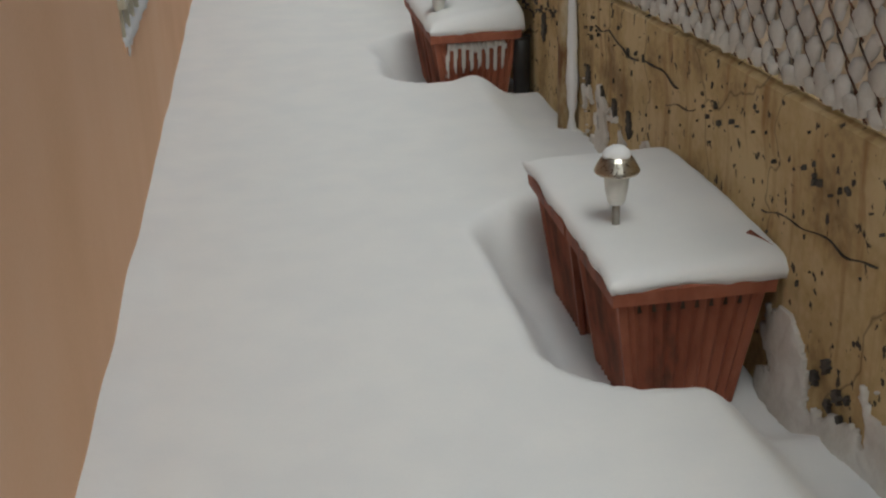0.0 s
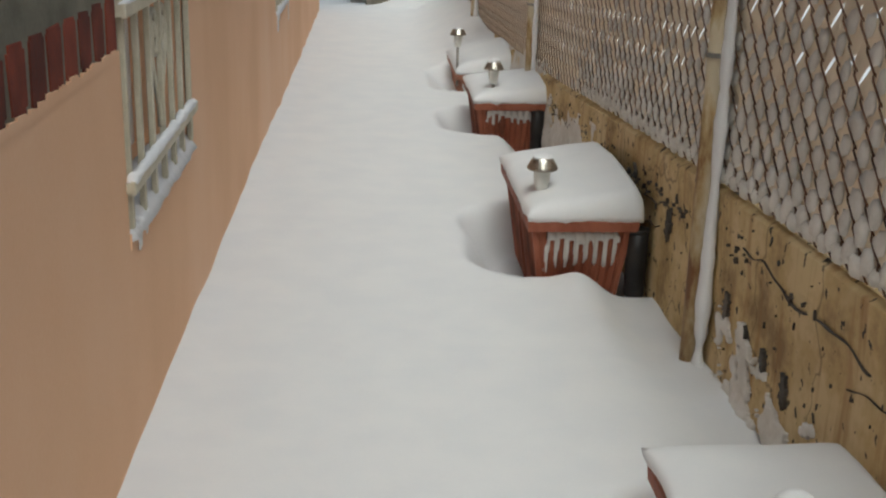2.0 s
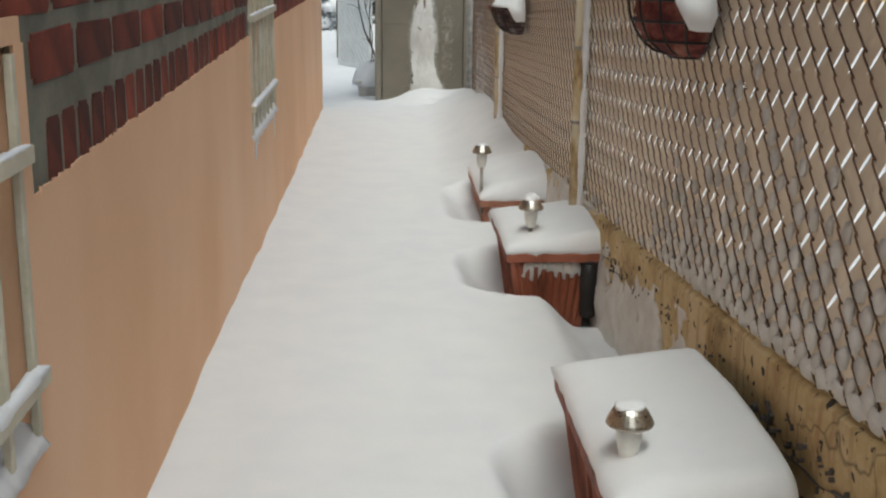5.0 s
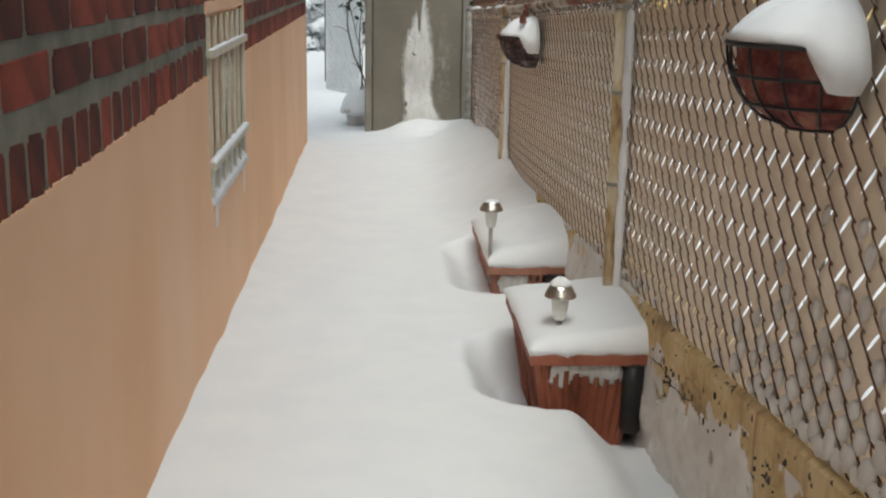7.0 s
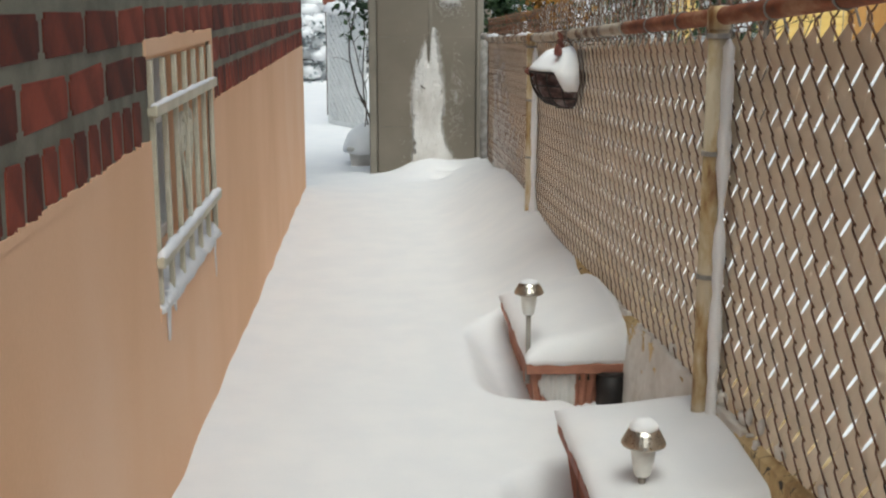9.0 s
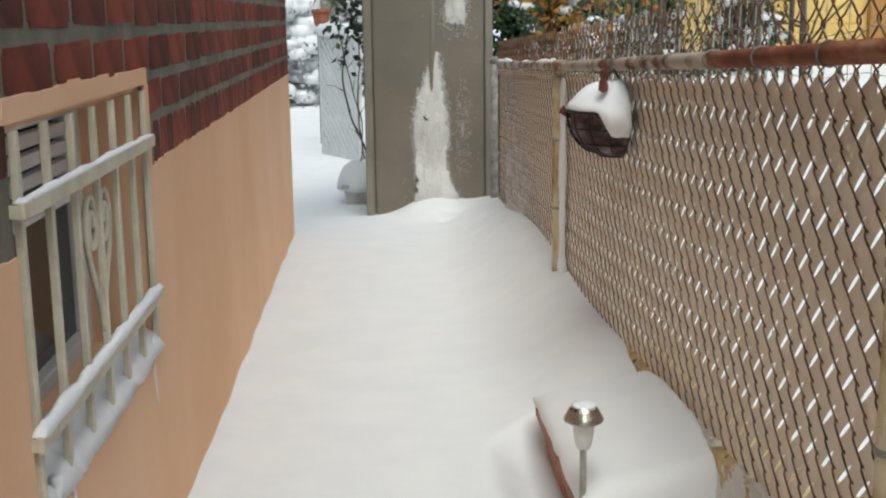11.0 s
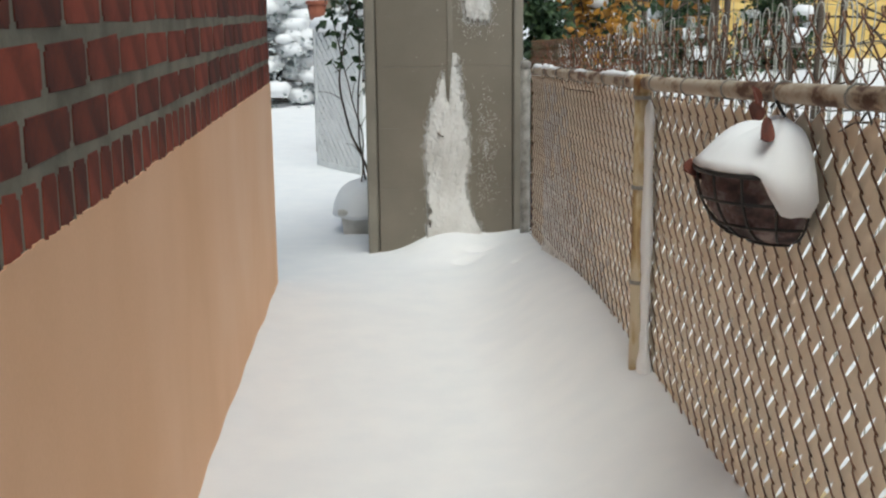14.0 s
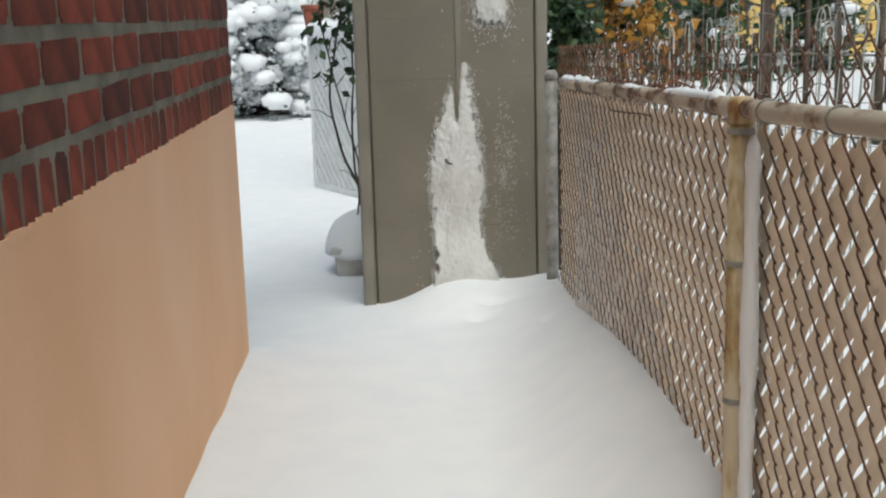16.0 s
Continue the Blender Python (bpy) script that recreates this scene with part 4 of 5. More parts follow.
# ---- snow stuck to planter fronts, and black fillers for the dark gaps beside them ----
def build_streaks(x0, x1, y0, rim, span, drop, seed, band, teeth):
    """Snow pressed into the flutes below the rim."""
    bm = bmesh.new()
    n, m = 70, 24
    grid = {}
    for j in range(m + 1):
        d = drop * j / m
        for i in range(n + 1):
            u = span[0] + (span[1] - span[0]) * i / n
            x = x0 + (x1 - x0) * u
            flute = 0.5 - 0.5 * math.cos((u - 0.06) / 0.88 * 2 * math.pi * 10)
            body = band * (0.75 + 0.7 * noise.noise((u * 5 + seed, d * 14, 1)))
            reach = drop * (body + teeth * ease(0.30, 0.62, flute) * (0.75 + 0.9 * noise.noise((round(u * 11.4) * 1.7 + seed, 2, 0))) + 0.06 * noise.noise((u * 60, seed, d * 50)))
            edge = min(u - span[0], span[1] - u) * 0.6 + 0.045 * noise.noise((u * 3 + seed, d * 26, 6)) - 0.042
            t = min(reach - d, 0.03 + edge, d + 0.004)
            if t > 0:
                inset = 0.016 + 0.018 * (d + 0.03) / 0.14
                grid[i, j] = bm.verts.new((x, y0 + inset + 0.008 * flute - 0.002 - 0.007 * ease(0, 0.03, t), rim - 0.045 - d))
    for (i, j), v in grid.items():
        q = [grid.get(k) for k in ((i, j), (i + 1, j), (i + 1, j + 1), (i, j + 1))]
        if all(q):
            bm.faces.new(q)
    bmesh.ops.delete(bm, geom=[v for v in bm.verts if not v.link_faces], context="VERTS")
    rim_e = [e for e in bm.edges if len(e.link_faces) == 1]
    for v in bmesh.ops.extrude_edge_only(bm, edges=rim_e)["geom"]:
        if isinstance(v, bmesh.types.BMVert):
            v.co.y += 0.02
    solo("snow_patch", bm, DUST, "streaks of snow stuck in the flutes of a planter", "snow", "snow stuck on the planters", smooth=True)


build_streaks(PLANTERS[1][0], PLANTERS[1][1], PLANTERS[1][2], PLANTERS[1][4], (0.14, 0.90), 0.16, 1, 0.25, 0.62)
build_streaks(PLANTERS[2][0], PLANTERS[2][1], PLANTERS[2][2], PLANTERS[2][4], (0.14, 0.84), 0.10, 5, 0.50, 0.42)
build_streaks(PLANTERS[3][0], PLANTERS[3][1], PLANTERS[3][2], PLANTERS[3][4], (0.10, 0.50), 0.17, 9, 0.85, 0.0)


def build_gap_filler(x, y, z0, z1, wide=1.0):
    # Added black body standing in for the dark gap between planter and wall.
    o = thing("dark_gap_filler", "black tapered body filling the dark gap between planter and wall", "pot", "black pots beside the planters", at=(x, y, z0))
    h = z1 - z0
    bm = bmesh.new()
    revolve(bm, [(r * wide, z) for r, z in ((0.020, 0.012), (0.027, 0.0), (0.032, 0.01), (0.034, h * 0.5), (0.035, h - 0.012))], sides=20)
    part("body", bm, DARK, o, smooth=True)
    bm = bmesh.new()
    revolve(bm, [(r * wide, z) for r, z in ((0.035, h - 0.012), (0.036, h - 0.010), (0.036, h), (0.032, h))], sides=20)
    part("rim", bm, DARK, o, smooth=True)


for _i, _dx, _w in ((1, 0.005, 1.0), (2, -0.005, 1.0), (3, -0.045, 1.5)):
    _p = PLANTERS[_i]
    build_gap_filler(min(1.024, _p[1] + _dx), _p[2] + 0.035, _p[4] - 0.26, _p[4] - 0.035, _w)


def build_drip(y, z0, z1, r, seed):
    bm = bmesh.new()
    tube(bm, [(HOUSE + 0.003 + 0.001 * math.sin(k), y + 0.012 * noise.noise((k * 0.5, seed, 0)), z0 + (z1 - z0) * k / 9) for k in range(10)], r, 7, r * 0.25)
    solo("frozen_drip", bm, SNOW, "thin frozen drip of snow running down the stucco", "snow", "frozen drips below the windows", smooth=True)


build_drip(7.03, 0.985, 0.855, 0.013, 1)
build_drip(7.13, 0.975, 0.905, 0.011, 5)
build_drip(3.12, 0.975, 0.905, 0.012, 6)
build_drip(7.89, 0.985, 0.815, 0.005, 2)
build_drip(3.20, 0.970, 0.915, 0.007, 4)


# ---- hanging half baskets on the fence ----
def build_basket(y, rim, seed, label, liner):
    o = thing("hanging_basket", label, "hanging basket", "half-round baskets on the fence", at=(1.046, y, rim))
    R, D = 0.175, 0.15

    def at(a, d):
        k = math.sqrt(max(0, 1 - (d / D) ** 2)) if d < D else 0
        k = 0.25 + 0.75 * k
        return (-R * k * math.sin(a), -R * k * math.cos(a), -d)

    for d in (0.0, 0.055, 0.105, 0.148):
        bm = bmesh.new()
        tube(bm, [at(math.pi * k / 24, d) for k in range(25)], 0.0035 if d else 0.005, 6)
        part("hoop", bm, DARK, o, smooth=True)
    bm = bmesh.new()
    tube(bm, [(0, -R, 0), (0, R, 0)], 0.004, 6)
    part("back_bar", bm, DARK, o, smooth=True)
    for k in range(9):
        bm = bmesh.new()
        tube(bm, [at(math.pi * k / 8, D * q / 8) for q in range(9)], 0.003, 6)
        part("rib", bm, DARK, o, smooth=True)
    bm = bmesh.new()
    grid = []
    for q in range(11):
        row = []
        for k in range(25):
            x, yy, z = at(math.pi * k / 24, D * q / 10 * 0.98)
            w = 0.90 + 0.10 * noise.noise((k * 0.6 + seed, q * 0.6, 1))
            row.append(bm.verts.new((x * w, yy * w, z * 0.96 - 0.006)))
        grid.append(row)
    for a, b in zip(grid, grid[1:]):
        for k in range(24):
            bm.faces.new((a[k], a[k + 1], b[k + 1], b[k]))
    part("liner", bm, liner, o, "coir liner dusted with snow", smooth=True)
    bm = bmesh.new()
    tube(bm, [(0.0, 0.0, 0.0), (0.0, 0.0, 0.10), (-0.02, 0.0, 0.135), (-0.03, 0.0, 0.12)], 0.004, 6)
    part("hook", bm, DARK, o, smooth=True)
    bm = bmesh.new()
    rows = []
    nr, na = 12, 28
    for i in range(nr + 1):
        r = i / nr
        row = []
        for k in range(na + 1):
            a = math.pi * k / na
            lump = 1 + 0.22 * noise.noise((math.cos(a) * 1.6 + seed, r * 2, math.sin(a) * 1.6))
            near = ease(0.62, 0.30, a)
            rr = r * R * (0.985 + 0.03 * lump) * (1 + 0.17 * near)
            h = 0.080 * (1 - r ** 2.6) * lump - 0.004 * r - 0.055 * r ** 8 * near
            row.append(bm.verts.new((1.044 - rr * math.sin(a), y - rr * math.cos(a), rim + 0.014 + 0.008 * near + h + 0.006 * r * noise.noise((a * 5, r * 4, seed)))))
        rows.append(row)
    for a, b in zip(rows, rows[1:]):
        for k in range(na):
            if (a[k].co - a[k + 1].co).length < 1e-7:
                continue
            bm.faces.new((a[k], a[k + 1], b[k + 1], b[k]))
    bmesh.ops.remove_doubles(bm, verts=bm.verts, dist=1e-5)
    edge = [e for e in bm.edges if len(e.link_faces) == 1]
    for v in bmesh.ops.extrude_edge_only(bm, edges=edge)["geom"]:
        if isinstance(v, bmesh.types.BMVert):
            turn = math.atan2(1.045 - v.co.x, y - v.co.y)
            near = ease(0.62, 0.30, turn)
            v.co.z -= 0.008 + 0.010 * abs(noise.noise((turn * 9, seed, 3))) + 0.030 * near
            v.co.x += (1.045 - v.co.x) * (0.06 + 0.16 * near)
            v.co.y += (y - v.co.y) * (0.04 + 0.16 * near)
    solo("snow_mound", bm, SNOW, "smooth heap of snow filling a hanging basket", "snow", "snow in the hanging baskets", smooth=True)


build_basket(5.20, 1.590, 2.0, "black wire half basket with red liner, heaped with snow", LINER)
build_basket(9.05, 1.400, 7.0, "black wire half basket with dull liner, heaped with snow", DULL_LINER)


def build_leaf(p, size, rx, ry, rz, label):
    bm = bmesh.new()
    n = 10
    pts = []
    for k in range(n + 1):
        q = k / n
        w = size * 0.34 * math.sin(math.pi * q) ** 0.8 * (1.1 - 0.4 * q)
        pts.append((q * size - size / 2, w, 0.10 * size * math.sin(q * 3)))
    top = [bm.verts.new(v) for v in pts]
    mid = [bm.verts.new((v[0], 0, v[2] - 0.05 * size)) for v in pts]
    low = [bm.verts.new((v[0], -v[1], v[2])) for v in pts]
    for a, b in ((top, mid), (mid, low)):
        for k in range(n):
            q = [a[k], a[k + 1], b[k + 1], b[k]]
            bm.faces.new(q)
    bmesh.ops.remove_doubles(bm, verts=bm.verts, dist=1e-6)
    bmesh.ops.solidify(bm, geom=bm.faces[:], thickness=0.003)
    ob = solo("dry_leaf", bm, COPPER, label, "leaf", "russet leaves at the hanging basket")
    ob.matrix_world = pose(*p, rx, ry, rz)


build_leaf((1.00, 9.10, 1.535), 0.055, 60, 70, 20, "curled russet leaf caught on the fence rail hook")
build_leaf((1.00, 9.10, 1.505), 0.06, 30, 60, 70, "curled russet leaf above the snow of a basket")
build_leaf((0.965, 8.93, 1.490), 0.075, 70, -25, 60, "curled russet leaf standing in the basket's snow")
build_leaf((0.885, 9.12, 1.385), 0.085, 50, 10, 40, "dusty red leaf hanging over the basket rim")


# ---- behind the shed: lattice, vine, stone planter, snowy evergreen ----
def build_lattice():
    o = thing("lattice_panel", "white garden lattice panel with snow on its top", "lattice", at=(-0.345, 18.1, 0.2))
    o.rotation_euler.z = radians(-62)
    X0, X1, Z1, Z0 = 0.0, 0.92, 1.36, 0.05
    for q in ((X0, X0 + 0.05, Z0, Z1), (X1 - 0.05, X1, Z0, Z1)):
        bm = bmesh.new()
        rounded(bm, q[0], q[1], -0.02, 0.02, q[2], q[3], 0.004)
        part("stile", bm, LATTICE, o)
    for z in (Z0, Z1 - 0.05):
        bm = bmesh.new()
        rounded(bm, X0 + 0.05, X1 - 0.05, -0.018, 0.018, z, z + 0.05, 0.004)
        part("rail", bm, LATTICE, o)
    w, h = X1 - X0 - 0.1, Z1 - Z0 - 0.1
    xa, za = X0 + 0.05, Z0 + 0.05
    for sgn in (1, -1):
        c = -h
        while c < w:
            # line x = c + t (or mirrored), z = t
            t0, t1 = max(0, -c), min(h, w - c)
            if t1 - t0 > 0.02:
                ends = []
                for t in (t0, t1):
                    x = c + t
                    ends.append(Vector(((xa + x) if sgn > 0 else (xa + w - x), 0.006 * sgn, za + t)))
                d = (ends[1] - ends[0]).normalized()
                side = Vector((d.z, 0, -d.x)) * 0.024
                bm = bmesh.new()
                vs = [bm.verts.new(e + s_ * side + Vector((0, dy, 0))) for e in ends for s_ in (-1, 1) for dy in (-0.005, 0.005)]
                for f in ((0, 1, 3, 2), (4, 6, 7, 5), (0, 4, 5, 1), (2, 3, 7, 6), (0, 2, 6, 4), (1, 5, 7, 3)):
                    bm.faces.new([vs[i] for i in f])
                part("lath", bm, LATTICE, o)
            c += 0.105
    bm = bmesh.new()
    snow_strip(bm, [(-0.345 + 0.028 * k, 18.1 - 0.0527 * k, 1.575) for k in range(17)], 0.06, 0.10, 12, 0.1)
    solo("snow_mound", bm, SNOW, "lumpy snow lying along the lattice top", "snow", smooth=True)


build_lattice()


def build_clay_pot():
    p = thing("fence_post", "weathered brown timber post behind the lattice", "post", at=(-0.37, 19.2, 0.1))
    bm = bmesh.new()
    rounded(bm, -0.05, 0.05, -0.05, 0.05, 0, 1.52, 0.006)
    part("shaft", bm, BARK, p)
    o = thing("clay_pot", "red-brown clay pot standing on a timber post", "pot", at=(-0.37, 19.2, 1.62))
    bm = bmesh.new()
    revolve(bm, [(0.075, 0.0), (0.10, 0.15)], sides=20)
    part("body", bm, POT, o, smooth=True)
    bm = bmesh.new()
    revolve(bm, [(0.10, 0.15), (0.112, 0.155), (0.115, 0.19), (0.10, 0.195)], sides=20)
    part("rim", bm, POT, o, smooth=True)


build_clay_pot()


def blob(bm, c, r, seed, squash=0.8, sides=8):
    """An uneven lump."""
    rings = []
    for e in range(1, 5):
        t = math.pi * e / 5
        ring = []
        for a in range(sides):
            p = 2 * math.pi * a / sides
            d = Vector((math.sin(t) * math.cos(p), math.sin(t) * math.sin(p), math.cos(t) * squash))
            ring.append(bm.verts.new(Vector(c) + d * r * (1 + 0.35 * noise.noise(d * 1.7 + Vector((seed, seed * 0.7, 0))))))
        rings.append(ring)
    for a, b in zip(rings, rings[1:]):
        for j in range(sides):
            bm.faces.new((a[j], a[(j + 1) % sides], b[(j + 1) % sides], b[j]))
    bm.faces.new(rings[0])
    bm.faces.new(rings[-1][::-1])


def build_stone_planter():
    o = thing("stone_planter", "pale square stone planter buried under rounded snow", "planter", at=(0.16, 14.62, 0.18))
    bm = bmesh.new()
    v = box(bm, -0.19, 0.19, -0.19, 0.19, 0, 0.24)
    for q in v:
        if q.co.z < 0.1:
            q.co.x *= 0.85
            q.co.y *= 0.85
    bmesh.ops.bevel(bm, geom=bm.edges[:], offset=0.012, segments=2, affect="EDGES")
    part("body", bm, STONE, o)
    bm = bmesh.new()
    rounded(bm, -0.205, 0.205, -0.205, 0.205, 0.20, 0.235, 0.01)
    part("rim", bm, STONE, o)
    bm = bmesh.new()
    revolve(bm, [(0.245 * math.cos(t), 0.36 + 0.26 * math.sin(t)) for t in [k * 0.15 for k in range(11)]], 0.16, 14.61, 28)
    for v in bm.verts:
        v.co += Vector((0, 0, 0.03 * noise.noise(v.co * 7)))
    solo("snow_mound", bm, SNOW, "rounded heap of snow on the stone planter", "snow", smooth=True)


build_stone_planter()


def leaf_cloud(name, mat, spots, size, seed, parent, label=""):
    """Many small pointed leaves round the given spots."""
    rng = random.Random(seed)
    verts, faces = [], []
    for c, r, n in spots:
        for _ in range(n):
            p = Vector(c) + Vector((rng.gauss(0, r), rng.gauss(0, r), rng.gauss(0, r)))
            d = Vector((rng.gauss(0, 1), rng.gauss(0, 1), rng.gauss(-0.2, 0.8))).normalized()
            u = d.cross(Vector((rng.gauss(0, 1), rng.gauss(0, 1), rng.gauss(0, 1)))).normalized()
            s = size * rng.uniform(0.6, 1.3)
            o = len(verts)
            up = d.cross(u) * s * 0.12
            verts += [p, p + d * s * 0.5 + u * s * 0.34 + up, p + d * s, p + d * s * 0.5 - u * s * 0.34 + up]
            faces += [(o, o + 1, o + 2), (o, o + 2, o + 3)]
    me = bpy.data.meshes.new(name)
    me.from_pydata([tuple(v) for v in verts], [], faces)
    me.materials.append(mat)
    ob = new(name, me)
    ob.parent = parent
    return tagged(ob, label, kind="stuff")


def build_vine():
    o = thing("climbing_vine", "bare twisted vine with a few green leaves beside the shed", "vine")
    rng = random.Random(3)
    spots = []
    for k, (dx, amp) in enumerate(((0.0, 0.05), (0.05, 0.04), (-0.02, 0.06))):
        pts = []
        for i in range(30):
            z = 0.42 + i * 0.06
            pts.append((0.135 + dx - 0.10 * ease(0.5, 1.3, z) + amp * math.sin(z * 4 + k * 2) + 0.02 * noise.noise((z * 5, k, 0)), 14.55 + 0.03 * math.sin(z * 3 + k), z))
        bm = bmesh.new()
        tube(bm, pts, 0.009 - 0.002 * k, 6, 0.004)
        part("stem", bm, BARK, o, smooth=True)
        for i in range(6, 30, 3):
            a = Vector(pts[i])
            e = a + Vector((rng.uniform(-0.16, 0.12), rng.uniform(-0.05, 0.05), rng.uniform(0.02, 0.14)))
            bm = bmesh.new()
            tube(bm, [a, (a + e) / 2 + Vector((0, 0, 0.02)), e], 0.0035, 5, 0.0015)
            part("tendril", bm, BARK, o, smooth=True)
        for i in range(16, 30):
            spots.append((Vector(pts[i]) + Vector((0.02, 0, 0)), 0.055, 3 if i < 20 else 8))
    leaf_cloud("foliage", LEAF, spots, 0.065, 5, o, "broad dark green ivy leaves")


build_vine()


def build_evergreen(x, y, h, w, seed, n_snow, label, leaf=0.09, laden=1.0, needles=None):
    o = thing("evergreen_shrub", label, "shrub", "snowy evergreens")
    rng = random.Random(seed)
    base = 0.2
    bm = bmesh.new()
    tube(bm, [(x, y, base), (x + 0.05, y, base + h * 0.5), (x, y, base + h * 0.95)], 0.09, 8, 0.02)
    part("trunk", bm, BARK, o, smooth=True)
    bm = bmesh.new()
    spots, snow = [], bmesh.new()
    for k in range(n_snow):
        q = rng.random() ** 0.8
        a = rng.uniform(0, 2 * math.pi)
        r = w * (1 - q * 0.75) * rng.uniform(0.35, 1.0)
        c = Vector((x + r * math.cos(a), y + r * math.sin(a) * 0.8, base + 0.10 + h * q))
        tube(bm, [(x, y, c.z - 0.05), c + Vector((0, 0, -0.05))], 0.02, 5, 0.008)
        spots.append((c + Vector((0, 0, -0.06)), 0.10 * w / 1.4 + 0.03, 30))
        if rng.random() < laden:
            blob(snow, c + Vector((0, 0, 0.03)), rng.uniform(0.10, 0.24) * (w / 1.6 + 0.15), k * 1.3, 0.62, 7)
    tagged(part("branchwork", bm, BARK, o, smooth=True), kind="stuff")
    leaf_cloud("foliage", needles or NEEDLE, spots, leaf, seed, o, "dense needles showing between the snow")
    solo("snow_load", snow, SNOW, "clumps of snow weighing on evergreen boughs", "snow", "snow on the shrubs", kind="stuff", smooth=True)


build_evergreen(-1.9, 26.0, 3.4, 1.7, 11, 640, "broad evergreen shrub loaded with clumps of snow", needles=FROSTED)
build_evergreen(-4.6, 27.0, 4.0, 1.9, 12, 330, "tall evergreen shrub loaded with clumps of snow", needles=FROSTED)
build_evergreen(0.5, 28.0, 3.2, 1.5, 15, 240, "evergreen shrub at the back of the yard under snow", needles=FROSTED)
# Leaves added down to the ground stand in for the shaded fence corner.
build_evergreen(1.30, 14.3, 1.5, 0.26, 14, 150, "dark evergreen filling the shaded gap between shed and fence", 0.055, 0.10, LEAF)

build_evergreen(4.3, 22.5, 2.0, 1.0, 16, 130, "dull green hedge shrub with some snow in the next yard", 0.10, 0.35, LEAF)
build_evergreen(6.0, 23.5, 2.2, 1.1, 17, 130, "dull green hedge shrub beside the yellow house", 0.10, 0.35, LEAF)


# ---- snow plastered on the low wall ----
def build_wall_patch(y0, y1, low, high, cover, seed):
    """A thin ragged skin of snow on the wall's face."""
    bm = bmesh.new()
    n, m = int((y1 - y0) / 0.007), 60
    grid = {}
    for i in range(n + 1):
        y = y0 + (y1 - y0) * i / n
        a, b = low(y), high(y)
        for j in range(m + 1):
            q = j / m
            z = a + (b - a) * q
            t = cover - 0.62 * q + 0.50 * noise.noise((y * 6, z * 7, seed)) + 0.22 * noise.noise((y * 21, z * 19, seed)) + 0.12 * noise.noise((y * 55, z * 50, seed))
            t = min(t, 5 * min(y - y0, y1 - y) + 0.1 * noise.noise((y * 30, z * 30, seed)))
            if t > 0:
                grid[i, j] = bm.verts.new((WALL - 0.004 - 0.035 * min(0.7, t) ** 0.9 * (1 - 0.6 * q), y, z))
    for (i, j), v in grid.items():
        q = [grid.get(k) for k in ((i, j), (i + 1, j), (i + 1, j + 1), (i, j + 1))]
        if all(q):
            bm.faces.new(q)
    bmesh.ops.delete(bm, geom=[v for v in bm.verts if not v.link_faces], context="VERTS")
    edge = [e for e in bm.edges if len(e.link_faces) == 1]
    for v in bmesh.ops.extrude_edge_only(bm, edges=edge)["geom"]:
        if isinstance(v, bmesh.types.BMVert):
            v.co.x = WALL + 0.012
    solo("snow_patch", bm, SHADED_CRUST, "ragged skin of snow stuck to the low concrete wall", "snow", "snow on the low wall", smooth=True)


build_wall_patch(6.55, 8.30, lambda y: snow_z(1.0, y) - 0.03, lambda y: wall_top(y) + 0.01, 0.72, 3)
build_wall_patch(2.75, 3.50, lambda y: snow_z(1.0, y) - 0.03, lambda y: snow_z(1.0, y) + 0.20, 0.30, 9)
build_wall_patch(1.30, 2.05, lambda y: snow_z(1.0, y) - 0.03, lambda y: snow_z(1.0, y) + 0.24, 0.36, 12)
build_wall_patch(4.90, 6.60, lambda y: snow_z(1.0, y) - 0.03, lambda y: wall_top(y) - 0.07, 0.55, 15)


# ---- neighbour's yard beyond the fence ----
def build_amber_bush():
    o = thing("amber_bush", "bush with amber autumn leaves holding small lumps of snow", "shrub")
    rng = random.Random(21)
    spots, snow = [], bmesh.new()
    for k in range(34):
        c = Vector((1.95 + rng.gauss(0, 0.30), 16.4 + rng.gauss(0, 0.3), 1.78 + rng.gauss(0, 0.22)))
        bm = bmesh.new()
        mid = Vector((1.95, 16.4, 0.7)) * 0.4 + c * 0.6 + Vector((rng.uniform(-0.1, 0.1), 0, 0))
        tube(bm, [(1.95 + rng.uniform(-0.1, 0.1), 16.4, 0.5), mid, c], 0.014, 5, 0.004)
        part("branch", bm, BARK, o, smooth=True)
        spots.append((c, 0.11, 34))
        if k % 2:
            blob(snow, c + Vector((0, -0.05, 0.06)), rng.uniform(0.04, 0.09), k, 0.6, 7)
    leaf_cloud("foliage", GOLD_LEAF, spots, 0.085, 22, o, "amber and orange leaves")
    leaf_cloud("foliage", LEAF, [(s[0] + Vector((0, 0.1, -0.2)), 0.2, 20) for s in spots], 0.085, 23, o, "dull green leaves")
    solo("snow_load", snow, SNOW, "small lumps of snow on the amber bush", "snow", "snow on the shrubs", kind="stuff", smooth=True)


build_amber_bush()


